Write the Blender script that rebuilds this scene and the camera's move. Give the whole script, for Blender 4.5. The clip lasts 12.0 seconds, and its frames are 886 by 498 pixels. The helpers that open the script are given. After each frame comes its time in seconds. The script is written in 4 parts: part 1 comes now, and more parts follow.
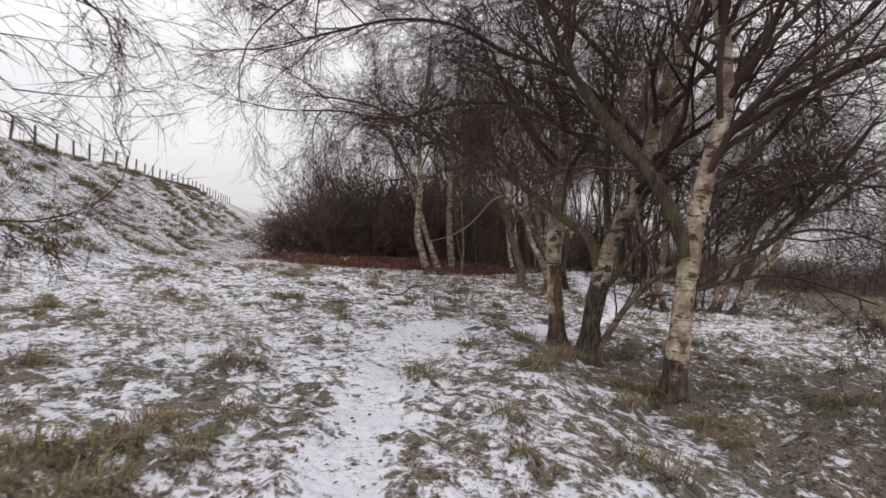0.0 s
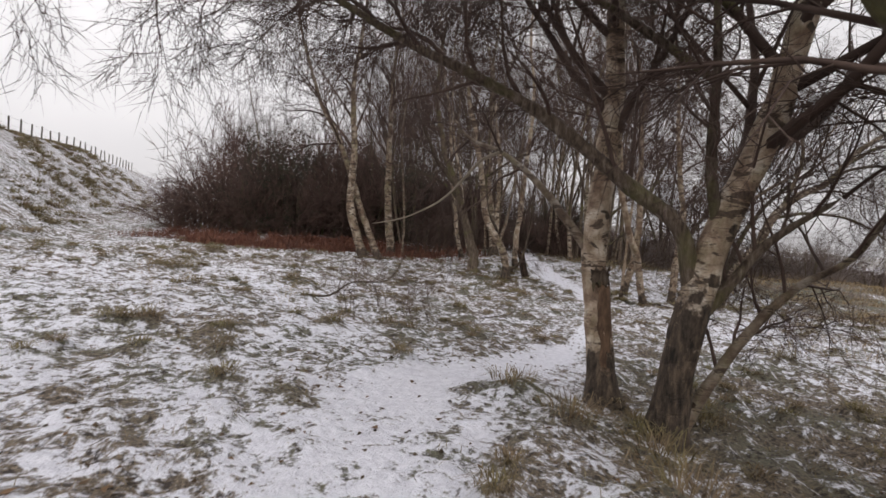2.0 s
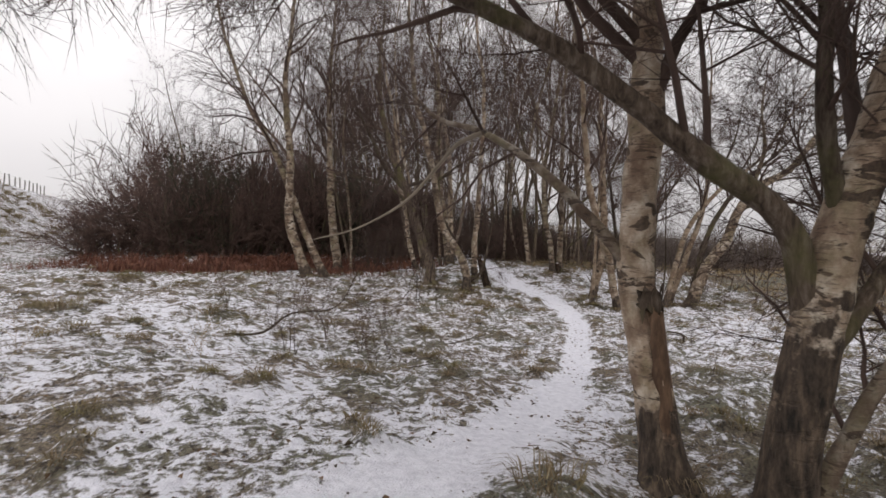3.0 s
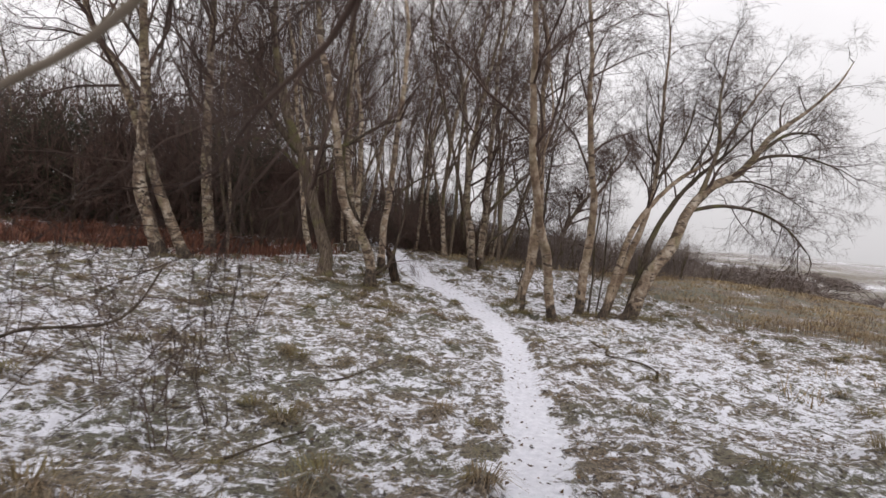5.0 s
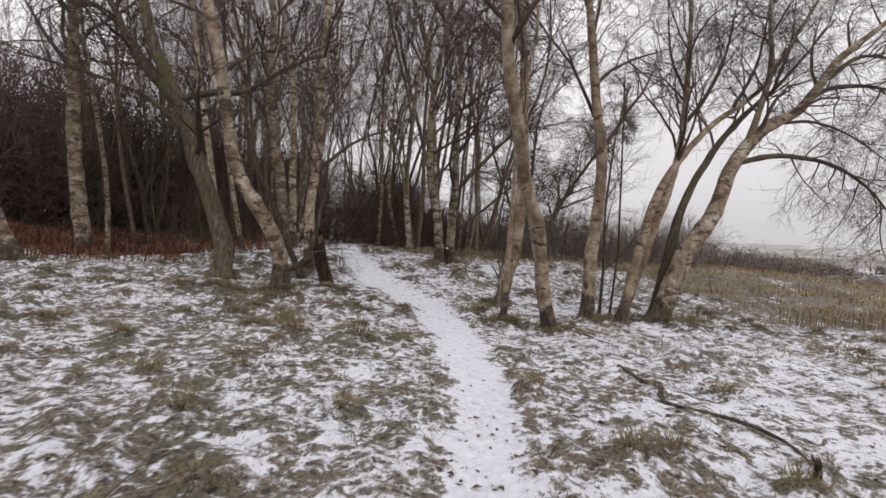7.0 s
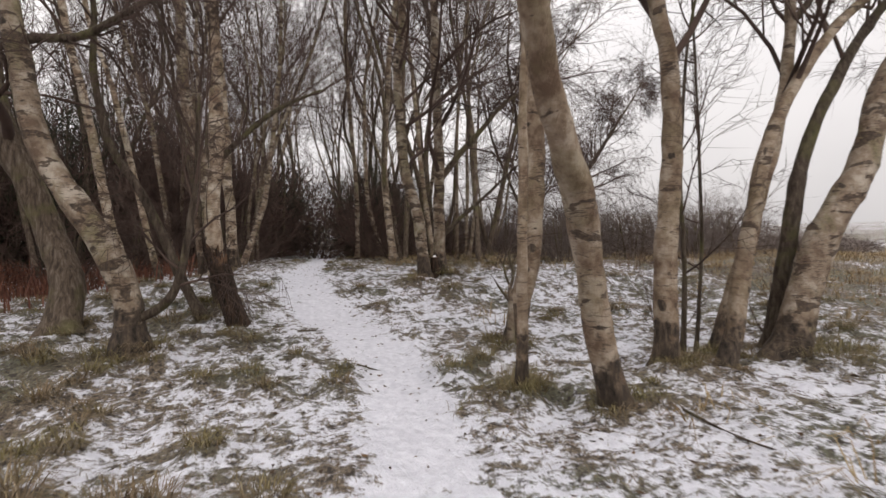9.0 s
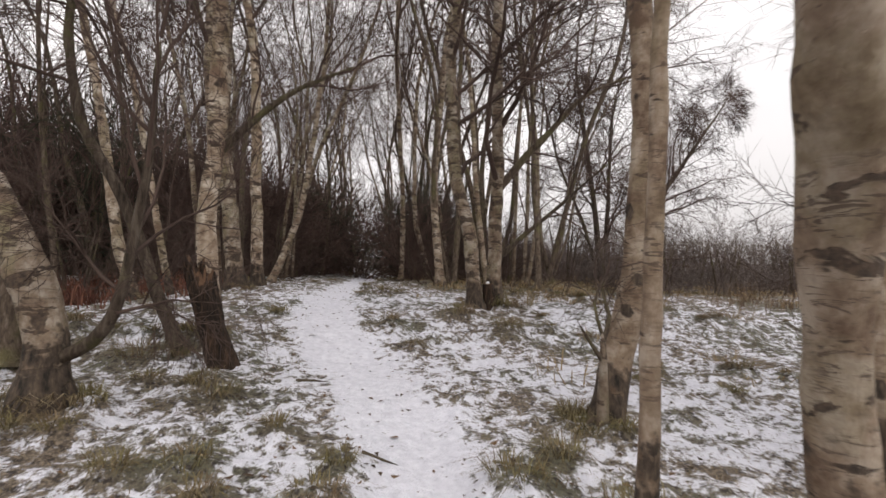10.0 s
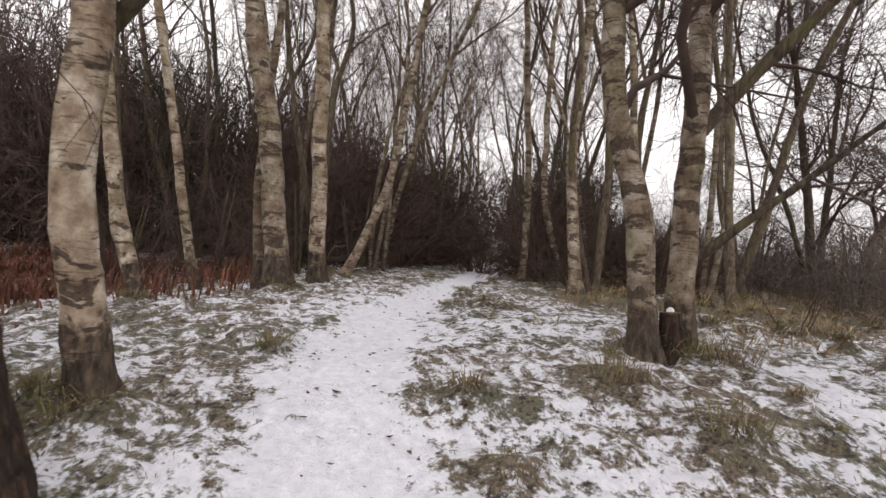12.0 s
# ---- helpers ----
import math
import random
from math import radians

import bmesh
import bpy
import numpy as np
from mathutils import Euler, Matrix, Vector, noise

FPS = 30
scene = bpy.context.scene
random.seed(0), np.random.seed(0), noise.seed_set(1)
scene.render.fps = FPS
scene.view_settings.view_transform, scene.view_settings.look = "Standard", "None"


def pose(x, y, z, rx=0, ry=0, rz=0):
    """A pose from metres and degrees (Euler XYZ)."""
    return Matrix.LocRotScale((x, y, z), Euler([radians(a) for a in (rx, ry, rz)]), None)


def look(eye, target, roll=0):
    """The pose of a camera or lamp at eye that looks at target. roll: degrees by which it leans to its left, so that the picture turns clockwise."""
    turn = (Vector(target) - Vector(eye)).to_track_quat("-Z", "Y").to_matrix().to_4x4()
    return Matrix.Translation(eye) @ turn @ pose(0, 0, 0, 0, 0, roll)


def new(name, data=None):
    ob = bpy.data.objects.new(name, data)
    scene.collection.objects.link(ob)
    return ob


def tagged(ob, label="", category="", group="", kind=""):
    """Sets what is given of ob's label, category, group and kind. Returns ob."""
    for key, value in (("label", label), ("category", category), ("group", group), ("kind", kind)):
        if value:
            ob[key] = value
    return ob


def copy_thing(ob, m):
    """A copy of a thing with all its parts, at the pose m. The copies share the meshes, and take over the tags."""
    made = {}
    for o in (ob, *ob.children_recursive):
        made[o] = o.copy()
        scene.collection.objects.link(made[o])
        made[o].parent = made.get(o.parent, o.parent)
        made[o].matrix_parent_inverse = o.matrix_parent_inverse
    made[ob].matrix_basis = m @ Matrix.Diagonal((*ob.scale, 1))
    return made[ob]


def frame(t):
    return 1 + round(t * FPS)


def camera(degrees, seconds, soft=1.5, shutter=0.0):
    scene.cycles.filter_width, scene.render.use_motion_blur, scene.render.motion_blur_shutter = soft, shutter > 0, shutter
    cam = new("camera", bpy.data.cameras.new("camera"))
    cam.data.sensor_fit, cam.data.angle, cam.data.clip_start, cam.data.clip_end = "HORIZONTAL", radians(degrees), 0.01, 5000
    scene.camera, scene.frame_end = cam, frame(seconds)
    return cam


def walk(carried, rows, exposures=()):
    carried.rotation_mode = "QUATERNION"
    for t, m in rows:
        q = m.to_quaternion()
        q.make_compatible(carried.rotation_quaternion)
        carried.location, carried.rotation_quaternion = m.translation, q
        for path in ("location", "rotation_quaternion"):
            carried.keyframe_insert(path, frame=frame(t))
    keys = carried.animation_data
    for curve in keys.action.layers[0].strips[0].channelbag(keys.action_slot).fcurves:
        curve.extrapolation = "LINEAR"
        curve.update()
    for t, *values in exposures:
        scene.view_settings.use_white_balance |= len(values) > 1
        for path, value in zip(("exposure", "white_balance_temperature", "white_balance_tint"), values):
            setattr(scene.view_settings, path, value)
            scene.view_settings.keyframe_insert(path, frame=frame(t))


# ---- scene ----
cam = camera(82.0, 12.0, soft=1.5, shutter=0.2)
PATH = [
    (0, (0.027, 0.151, 1.469), (0.033, 2.151, 1.454), 4.4),
    (0.5, (-0.09, 1.16, 1.438), (-0.019, 3.158, 1.388), 4.3),
    (1, (-0.241, 2.076, 1.465), (-0.142, 4.071, 1.357), 4.1),
    (1.5, (-0.249, 3.017, 1.497), (0.005, 5.0, 1.417), 6.1),
    (2, (-0.334, 3.933, 1.548), (-0.047, 5.91, 1.463), 5.3),
    (2.5, (-0.296, 4.816, 1.553), (0.136, 6.768, 1.485), 3.5),
    (3, (-0.261, 5.697, 1.57), (0.224, 7.637, 1.529), 2.0),
    (3.5, (-0.276, 6.376, 1.538), (0.42, 8.25, 1.477), 2.6),
    (3.7, (-0.204, 6.707, 1.545), (0.534, 8.565, 1.495), 3.4),
    (5.3, (1.179, 9.327, 1.419), (2.015, 11.142, 1.338), 7.1),
    (5.5, (1.467, 9.644, 1.337), (2.321, 11.449, 1.222), 8.0),
    (6, (2.355, 10.573, 1.146), (3.293, 12.339, 1.114), 6.3),
    (6.5, (2.778, 11.537, 1.051), (3.681, 13.321, 1.001), 6.4),
    (7, (3.344, 12.438, 1.025), (4.206, 14.242, 0.976), 3.9),
    (7.2, (3.621, 12.773, 1.016), (4.525, 14.556, 0.968), 3.2),
    (8.8, (5.302, 15.421, 0.937), (6.187, 17.214, 0.904), -0.2),
    (9, (5.485, 15.815, 0.984), (6.315, 17.635, 0.958), -0.6),
    (9.5, (5.827, 16.684, 0.998), (6.583, 18.535, 1.005), 0.2),
    (10, (6.232, 17.599, 0.979), (6.87, 19.494, 1.041), 1.7),
    (10.5, (6.59, 18.443, 1.028), (7.126, 20.368, 1.096), 2.0),
    (11, (6.937, 19.335, 1.0), (7.391, 21.282, 1.038), 2.6),
    (11.5, (7.188, 20.299, 1.082), (7.395, 22.288, 1.114), 4.3),
    (12, (7.348, 21.101, 1.112), (7.482, 23.096, 1.101), 4.3),
]
walk(cam, [(t, look(eye, target, roll)) for t, eye, target, roll in PATH], [(0, -.21, 6500, 11.5), (3.5, -.19, 6650, 11.5), (5.5, .0, 6550, 11.5), (7, -.06, 6550, 11.5), (9, .02, 6750, 11.5), (12, .38, 6750, 11.5)])

# ---- world, light ----
world = bpy.data.worlds.new("overcast_sky")
scene.world = world
world.use_nodes = True
wn, wl = world.node_tree.nodes, world.node_tree.links
wn.clear()
sky = wn.new("ShaderNodeTexSky")
sky.sky_type = 'NISHITA'
sky.sun_disc = False
sky.sun_elevation = radians(28)
sky.sun_rotation = radians(200)
sky.dust_density = 6.0
hs = wn.new("ShaderNodeHueSaturation")
hs.inputs["Saturation"].default_value = 0.15
hs.inputs["Value"].default_value = 0.085
cl = wn.new("ShaderNodeTexNoise")
cl.inputs["Scale"].default_value = 2.2
cl.inputs["Detail"].default_value = 4
cr = wn.new("ShaderNodeValToRGB")
cr.color_ramp.elements[0].color = (0.90, 0.89, 0.92, 1)
cr.color_ramp.elements[1].color = (1.14, 1.12, 1.14, 1)
cr.color_ramp.elements[0].position, cr.color_ramp.elements[1].position = 0.3, 0.7
mx = wn.new("ShaderNodeMix")
mx.data_type = 'RGBA'
mx.inputs[0].default_value = 0.85
bg = wn.new("ShaderNodeBackground")
bg.inputs["Strength"].default_value = 1.0
out = wn.new("ShaderNodeOutputWorld")
wl.new(sky.outputs[0], hs.inputs["Color"])
wl.new(cl.outputs[0], cr.inputs[0])
wl.new(hs.outputs[0], mx.inputs[6])
wl.new(cr.outputs[0], mx.inputs[7])
tc = wn.new("ShaderNodeTexCoord")
sx = wn.new("ShaderNodeSeparateXYZ")
up = wn.new("ShaderNodeMapRange")
up.inputs["From Min"].default_value, up.inputs["From Max"].default_value = 0.0, 1.0
up.inputs["To Min"].default_value, up.inputs["To Max"].default_value = 0.84, 2.05
tint = wn.new("ShaderNodeVectorMath")
tint.operation = 'SCALE'
wl.new(tc.outputs["Generated"], sx.inputs[0])
wl.new(sx.outputs[2], up.inputs["Value"])
wl.new(mx.outputs[2], tint.inputs[0])
side = wn.new("ShaderNodeMapRange")
side.inputs["From Min"].default_value, side.inputs["From Max"].default_value = -1.0, 1.0
side.inputs["To Min"].default_value, side.inputs["To Max"].default_value = 1.22, 0.84
both = wn.new("ShaderNodeMath")
both.operation = 'MULTIPLY'
wl.new(sx.outputs[0], side.inputs["Value"])
wl.new(side.outputs[0], both.inputs[0])
wl.new(up.outputs[0], both.inputs[1])
wl.new(both.outputs[0], tint.inputs["Scale"])
wl.new(tint.outputs[0], bg.inputs["Color"])
wl.new(bg.outputs[0], out.inputs[0])
sun = new("sun", bpy.data.lights.new("sun", 'SUN'))
sun.data.energy, sun.data.angle, sun.data.color = 0.6, radians(40), (1.0, 0.96, 0.9)
sun.rotation_euler = (radians(58), 0, radians(20))


# ---- materials ----
class Mat:
    """A node material with short ways to its nodes."""
    def __init__(self, name, rough=0.85, spec=0.25):
        self.m = bpy.data.materials.new(name)
        self.m.use_nodes = True
        self.n, self.l = self.m.node_tree.nodes, self.m.node_tree.links
        self.b = self.n["Principled BSDF"]
        self.b.inputs["Roughness"].default_value = rough
        self.b.inputs["Specular IOR Level"].default_value = spec
        self.co = self.n.new("ShaderNodeTexCoord").outputs["Object"]

    def put(self, socket, v):
        if isinstance(v, bpy.types.NodeSocket):
            self.l.new(v, socket)
        else:
            socket.default_value = v

    def scaled(self, sx, sy, sz, co=None):
        k = self.n.new("ShaderNodeMapping")
        k.inputs["Scale"].default_value = (sx, sy, sz)
        self.l.new(co or self.co, k.inputs["Vector"])
        return k.outputs[0]

    def noise(self, scale, detail=3, rough=0.55, co=None, dist=0.0):
        k = self.n.new("ShaderNodeTexNoise")
        k.inputs["Scale"].default_value, k.inputs["Detail"].default_value = scale, detail
        k.inputs["Roughness"].default_value, k.inputs["Distortion"].default_value = rough, dist
        self.l.new(co or self.co, k.inputs["Vector"])
        return k.outputs[0]

    def ramp(self, fac, stops):
        k = self.n.new("ShaderNodeValToRGB")
        e = k.color_ramp.elements
        while len(e) < len(stops):
            e.new(0.5)
        for el, (p, c) in zip(e, stops):
            el.position = p
            el.color = (*c, 1) if isinstance(c, tuple) else (c, c, c, 1)
        self.l.new(fac, k.inputs[0])
        return k.outputs[0]

    def mix(self, fac, a, b, how='MIX'):
        k = self.n.new("ShaderNodeMix")
        k.data_type, k.blend_type = 'RGBA', how
        self.put(k.inputs[0], fac)
        self.put(k.inputs[6], (*a, 1) if isinstance(a, tuple) else a)
        self.put(k.inputs[7], (*b, 1) if isinstance(b, tuple) else b)
        return k.outputs[2]

    def math(self, op, a, b=0.0, clamp=False):
        k = self.n.new("ShaderNodeMath")
        k.operation, k.use_clamp = op, clamp
        self.put(k.inputs[0], a)
        self.put(k.inputs[1], b)
        return k.outputs[0]

    def attr(self, name):
        k = self.n.new("ShaderNodeAttribute")
        k.attribute_name = name
        return k.outputs["Fac"]

    def island(self):
        return self.n.new("ShaderNodeNewGeometry").outputs["Random Per Island"]

    def normal_z(self):
        g = self.n.new("ShaderNodeNewGeometry").outputs["Normal"]
        s = self.n.new("ShaderNodeSeparateXYZ")
        self.l.new(g, s.inputs[0])
        return s.outputs[2]

    def done(self, colour, height=None, strength=0.5, distance=0.02):
        self.put(self.b.inputs["Base Color"], colour)
        if height is not None:
            k = self.n.new("ShaderNodeBump")
            k.inputs["Strength"].default_value, k.inputs["Distance"].default_value = strength, distance
            self.l.new(height, k.inputs["Height"])
            self.l.new(k.outputs[0], self.b.inputs["Normal"])
        return self.m


def snow_ground():
    k = Mat("snowy_grass", 0.8, 0.3)
    fine = k.noise(30, 4, 0.7)
    mid = k.noise(9.5, 5, 0.62, dist=0.35)
    wide = k.noise(2.6, 3, 0.5)
    big = k.noise(0.7, 3, 0.5)
    veg, path, hill, clod = k.attr("veg"), k.attr("path"), k.attr("bank"), k.attr("clod")
    grass = k.ramp(k.noise(45, 3, 0.7), [(0.3, (0.055, 0.043, 0.032)), (0.5, (0.145, 0.115, 0.084)), (0.7, (0.29, 0.235, 0.175))])
    green = k.ramp(k.noise(34, 3, 0.6), [(0.35, (0.056, 0.058, 0.040)), (0.65, (0.165, 0.165, 0.115))])
    soil = k.mix(k.ramp(big, [(0.42, 0.0), (0.60, 0.8)]), grass, green)
    soil = k.mix(k.ramp(k.noise(20, 4, 0.6), [(0.52, 0.0), (0.60, 1.0)]), soil, (0.045, 0.036, 0.030))
    snow = k.ramp(k.noise(14, 4, 0.6), [(0.25, (0.58, 0.585, 0.64)), (0.65, (0.77, 0.775, 0.83))])
    dust = k.mix(k.ramp(k.noise(55, 3, 0.7), [(0.40, 0.25), (0.58, 0.85)]), snow, soil)
    cover = k.math('ADD', k.math('MULTIPLY', fine, 0.55), k.math('MULTIPLY', mid, 1.0))
    cover = k.math('ADD', cover, k.math('MULTIPLY', wide, 0.42))
    # less snow between clods: bare soil there also paints in the hollows' shade
    cover = k.math('ADD', cover, k.math('MULTIPLY', clod, 0.085))
    cover = k.math('SUBTRACT', cover, k.math('MULTIPLY', veg, 0.13))
    cover = k.math('ADD', cover, k.math('MULTIPLY', path, 0.215))
    cover = k.math('ADD', cover, k.math('MULTIPLY', hill, 0.03))
    a = k.ramp(cover, [(0.865, 0.0), (0.94, 1.0)])
    b = k.ramp(cover, [(0.955, 0.0), (1.17, 1.0)])
    col = k.mix(b, k.mix(a, soil, dust), snow)
    h = k.math('ADD', cover, k.math('MULTIPLY', k.noise(80, 3, 0.7), 0.2))
    return k.done(col, h, 0.9, 0.06)


def birch_bark(name, cream, old, warm=1.0):
    """cream: how pale the skin is; old: how far the rough dark bark has spread; warm: how tan the skin is."""
    k = Mat(name, 0.75, 0.25)
    fine = k.noise(30, 4, 0.65)
    skin = k.ramp(k.noise(4.0, 5, 0.65), [(0.38, (0.26 * cream, 0.175 / warm * cream, 0.12 / warm ** 2 * cream)), (0.5, (0.50 * cream, 0.385 / warm * cream, 0.28 / warm ** 2 * cream)), (0.62, (0.80 * cream, 0.69 / warm * cream, 0.56 / warm ** 2 * cream))])
    moss = k.ramp(k.noise(2.4, 5, 0.65, co=k.scaled(1, 1, 0.6)), [(0.50, 0.0), (0.60, 0.25 + 0.4 * old)])
    skin = k.mix(moss, skin, k.ramp(fine, [(0.35, (0.09, 0.08, 0.035)), (0.65, (0.21, 0.19, 0.10))]))
    grime = k.ramp(k.noise(1.0, 6, 0.7, co=k.scaled(5.0, 5.0, 4.5), dist=0.5), [(0.49, 0.0), (0.64, 0.3 + 0.45 * old)])
    skin = k.mix(grime, skin, k.ramp(fine, [(0.38, (0.055, 0.036, 0.025)), (0.62, (0.22, 0.15, 0.10))]))
    some = k.ramp(k.noise(2.6, 2, 0.5), [(0.42, 0.0), (0.58, 1.0)])
    lent = k.math('MULTIPLY', some, k.ramp(k.noise(1.0, 4, 0.7, co=k.scaled(7, 7, 38), dist=0.9), [(0.54, 0.0), (0.60, 0.85)]))
    skin = k.mix(lent, skin, (0.075, 0.052, 0.038))
    blotch = k.noise(1.0, 4, 0.6, co=k.scaled(3.4, 3.4, 8.5), dist=0.5)
    scar = k.ramp(blotch, [(0.61 - 0.085 * old, 0.0), (0.64 - 0.085 * old, 0.92)])
    skin = k.mix(scar, skin, k.ramp(fine, [(0.3, (0.020, 0.015, 0.012)), (0.7, (0.105, 0.072, 0.05))]))
    low = k.math('ADD', k.attr("low"), k.math('MULTIPLY', k.math('SUBTRACT', k.noise(5, 5, 0.65), 0.5), 1.3))
    rough_bark = k.ramp(k.noise(1.0, 5, 0.65, co=k.scaled(20, 20, 6)), [(0.35, (0.016, 0.013, 0.010)), (0.55, (0.075, 0.055, 0.04)), (0.75, (0.17, 0.13, 0.09))])
    col = k.mix(k.ramp(low, [(0.42, 0.0), (0.56, 1.0)]), skin, rough_bark)
    h = k.math('ADD', k.math('MULTIPLY', k.noise(1.0, 4, 0.6, co=k.scaled(16, 16, 22), dist=0.6), 0.2), k.noise(1.0, 5, 0.65, co=k.scaled(20, 20, 7)))
    h = k.math('SUBTRACT', h, k.math('MULTIPLY', scar, 0.35))
    return k.done(col, h, 0.85, 0.025)


def dark_bark(name, tone):
    k = Mat(name, 0.85, 0.2)
    groove = k.noise(1.0, 5, 0.65, co=k.scaled(24, 24, 5), dist=0.4)
    col = k.ramp(groove, [(0.3, (0.026 * tone, 0.019 * tone, 0.014 * tone)), (0.5, (0.085 * tone, 0.063 * tone, 0.046 * tone)), (0.72, (0.17 * tone, 0.14 * tone, 0.11 * tone))])
    moss = k.ramp(k.noise(2.2, 4, 0.6), [(0.5, 0.0), (0.66, 0.7)])
    col = k.mix(moss, col, k.mix(k.noise(30), (0.06, 0.06, 0.02), (0.15, 0.14, 0.06)))
    return k.done(col, groove, 0.9, 0.025)


def twig_bark(name, a, b):
    k = Mat(name, 0.8, 0.2)
    return k.done(k.ramp(k.noise(1.3, 3), [(0.35, a), (0.65, b)]), k.noise(60, 2), 0.3, 0.004)


def straw(name, stops, hue=(1.0, 1.0, 1.0)):
    k = Mat(name, 0.75, 0.2)
    col = k.mix(k.math('MULTIPLY', k.noise(14), 0.5), k.ramp(k.island(), stops), (0.05, 0.04, 0.02))
    return k.done(k.mix(k.ramp(k.noise(2.3, 2), [(0.40, 0.0), (0.60, 1.0)]), col, k.mix(1.0, col, hue, 'MULTIPLY')))


M_GROUND = snow_ground()
M_BIRCH = birch_bark("pale_birch_bark", 0.70, 0.5)
M_BIRCH_TAN = birch_bark("tan_birch_bark", 0.43, 0.0, 1.05)
M_BIRCH_OLD = birch_bark("old_birch_bark", 0.46, 0.8)
M_MOSSY = birch_bark("mossy_bark", 0.32, 0.5)
M_DARK = dark_bark("dark_bark", 1.0)
M_GREY = dark_bark("grey_brown_bark", 1.15)
M_TWIG = twig_bark("birch_twig_bark", (0.042, 0.027, 0.022), (0.10, 0.068, 0.055))
M_LIMB = dark_bark("limb_bark", 0.75)
M_PALE_LIMB = twig_bark("pale_limb_bark", (0.13, 0.105, 0.08), (0.32, 0.27, 0.21))
M_THICKET = twig_bark("thicket_twig_bark", (0.048, 0.030, 0.025), (0.125, 0.080, 0.066))
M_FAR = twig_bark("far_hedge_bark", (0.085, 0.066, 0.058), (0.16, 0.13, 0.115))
M_PINE = twig_bark("dark_green_needles", (0.022, 0.026, 0.016), (0.065, 0.062, 0.04))
M_GRASS = straw("tussock_grass", [(0.0, (0.09, 0.062, 0.038)), (0.3, (0.17, 0.122, 0.075)), (0.6, (0.27, 0.205, 0.132)), (0.85, (0.21, 0.14, 0.085)), (1.0, (0.44, 0.36, 0.25))], (0.84, 0.95, 0.70))
M_FIELD = straw("dry_field_grass", [(0.0, (0.20, 0.125, 0.06)), (0.5, (0.33, 0.235, 0.125)), (1.0, (0.44, 0.35, 0.21))])
M_BRACKEN = straw("dead_bracken_fronds", [(0.0, (0.09, 0.032, 0.024)), (0.5, (0.18, 0.066, 0.045)), (1.0, (0.27, 0.125, 0.08))], (0.75, 0.72, 0.75))
M_STALK = straw("dead_stalk", [(0.0, (0.11, 0.068, 0.043)), (0.5, (0.20, 0.13, 0.08)), (1.0, (0.34, 0.24, 0.15))], (0.8, 0.8, 0.85))
M_LEAF = straw("fallen_leaf", [(0.0, (0.03, 0.02, 0.014)), (0.6, (0.085, 0.052, 0.03)), (1.0, (0.19, 0.11, 0.06))])


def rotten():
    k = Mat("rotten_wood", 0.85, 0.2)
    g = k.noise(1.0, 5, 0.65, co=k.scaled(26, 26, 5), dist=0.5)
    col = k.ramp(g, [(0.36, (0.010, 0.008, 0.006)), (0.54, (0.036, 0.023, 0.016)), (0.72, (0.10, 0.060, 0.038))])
    # upward faces mixed to a lighter reddish brown: a lit top put into the colour
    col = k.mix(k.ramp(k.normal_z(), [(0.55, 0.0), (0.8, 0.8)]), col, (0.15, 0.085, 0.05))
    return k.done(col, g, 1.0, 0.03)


M_ROT = rotten()
k = Mat("weathered_post_wood", 0.85)
M_POST = k.done(k.ramp(k.noise(1, 4, co=k.scaled(30, 30, 4)), [(0.3, (0.05, 0.045, 0.04)), (0.7, (0.17, 0.15, 0.13))]))
k = Mat("galvanised_wire", 0.5, 0.5)
k.b.inputs["Metallic"].default_value = 0.8
M_WIRE = k.done(k.ramp(k.noise(40), [(0.3, (0.16, 0.16, 0.16)), (0.7, (0.28, 0.28, 0.28))]))


# ---- shaping helpers ----
def sstep(a, b, v):
    u = min(1.0, max(0.0, (v - a) / (b - a)))
    return u * u * (3 - 2 * u)


KNOTS = ((-30, .1), (0, .13), (5, .2), (8, .17), (10.5, -.03), (13, -.32), (20, -.36), (23, -.16), (25, .24), (26.5, .36), (31, .41), (40, .4), (60, .8))


def along(y):
    if y <= KNOTS[0][0]:
        return KNOTS[0][1]
    for (a, p), (b, q) in zip(KNOTS, KNOTS[1:]):
        if y <= b:
            return p + (q - p) * sstep(a, b, y)
    return KNOTS[-1][1]


def bank_side(x, y):
    """Metres up the embankment's side, from its foot."""
    return (-7.5 - .258 * (y - 8.7) - x) * .968


def land(x, y):
    """The smooth lie of the land."""
    h = along(y)
    h -= .38 * sstep(.9, 2.6, x) * (1 - sstep(8, 12, y))
    h += .5 * (1 - sstep(-3.5, 1.5, x)) * sstep(8, 12, y) * (1 - sstep(18, 24, y))
    h -= .42 * (1 - sstep(2, 6, x)) * sstep(22, 27, y) * (1 - sstep(29, 36, y))
    h += 4.9 * sstep(-1.0, 9.0, bank_side(x, y))
    h -= 9 * sstep(24, 110, x) * (1 - 0.6 * sstep(30, 60, y))
    r = math.hypot(x, y)
    if r > 150:
        h += sstep(150, 900, r) * (26 + 9 * math.sin(math.atan2(y, x) * 5.0 + 1) + 4 * math.sin(math.atan2(y, x) * 13))
    return h


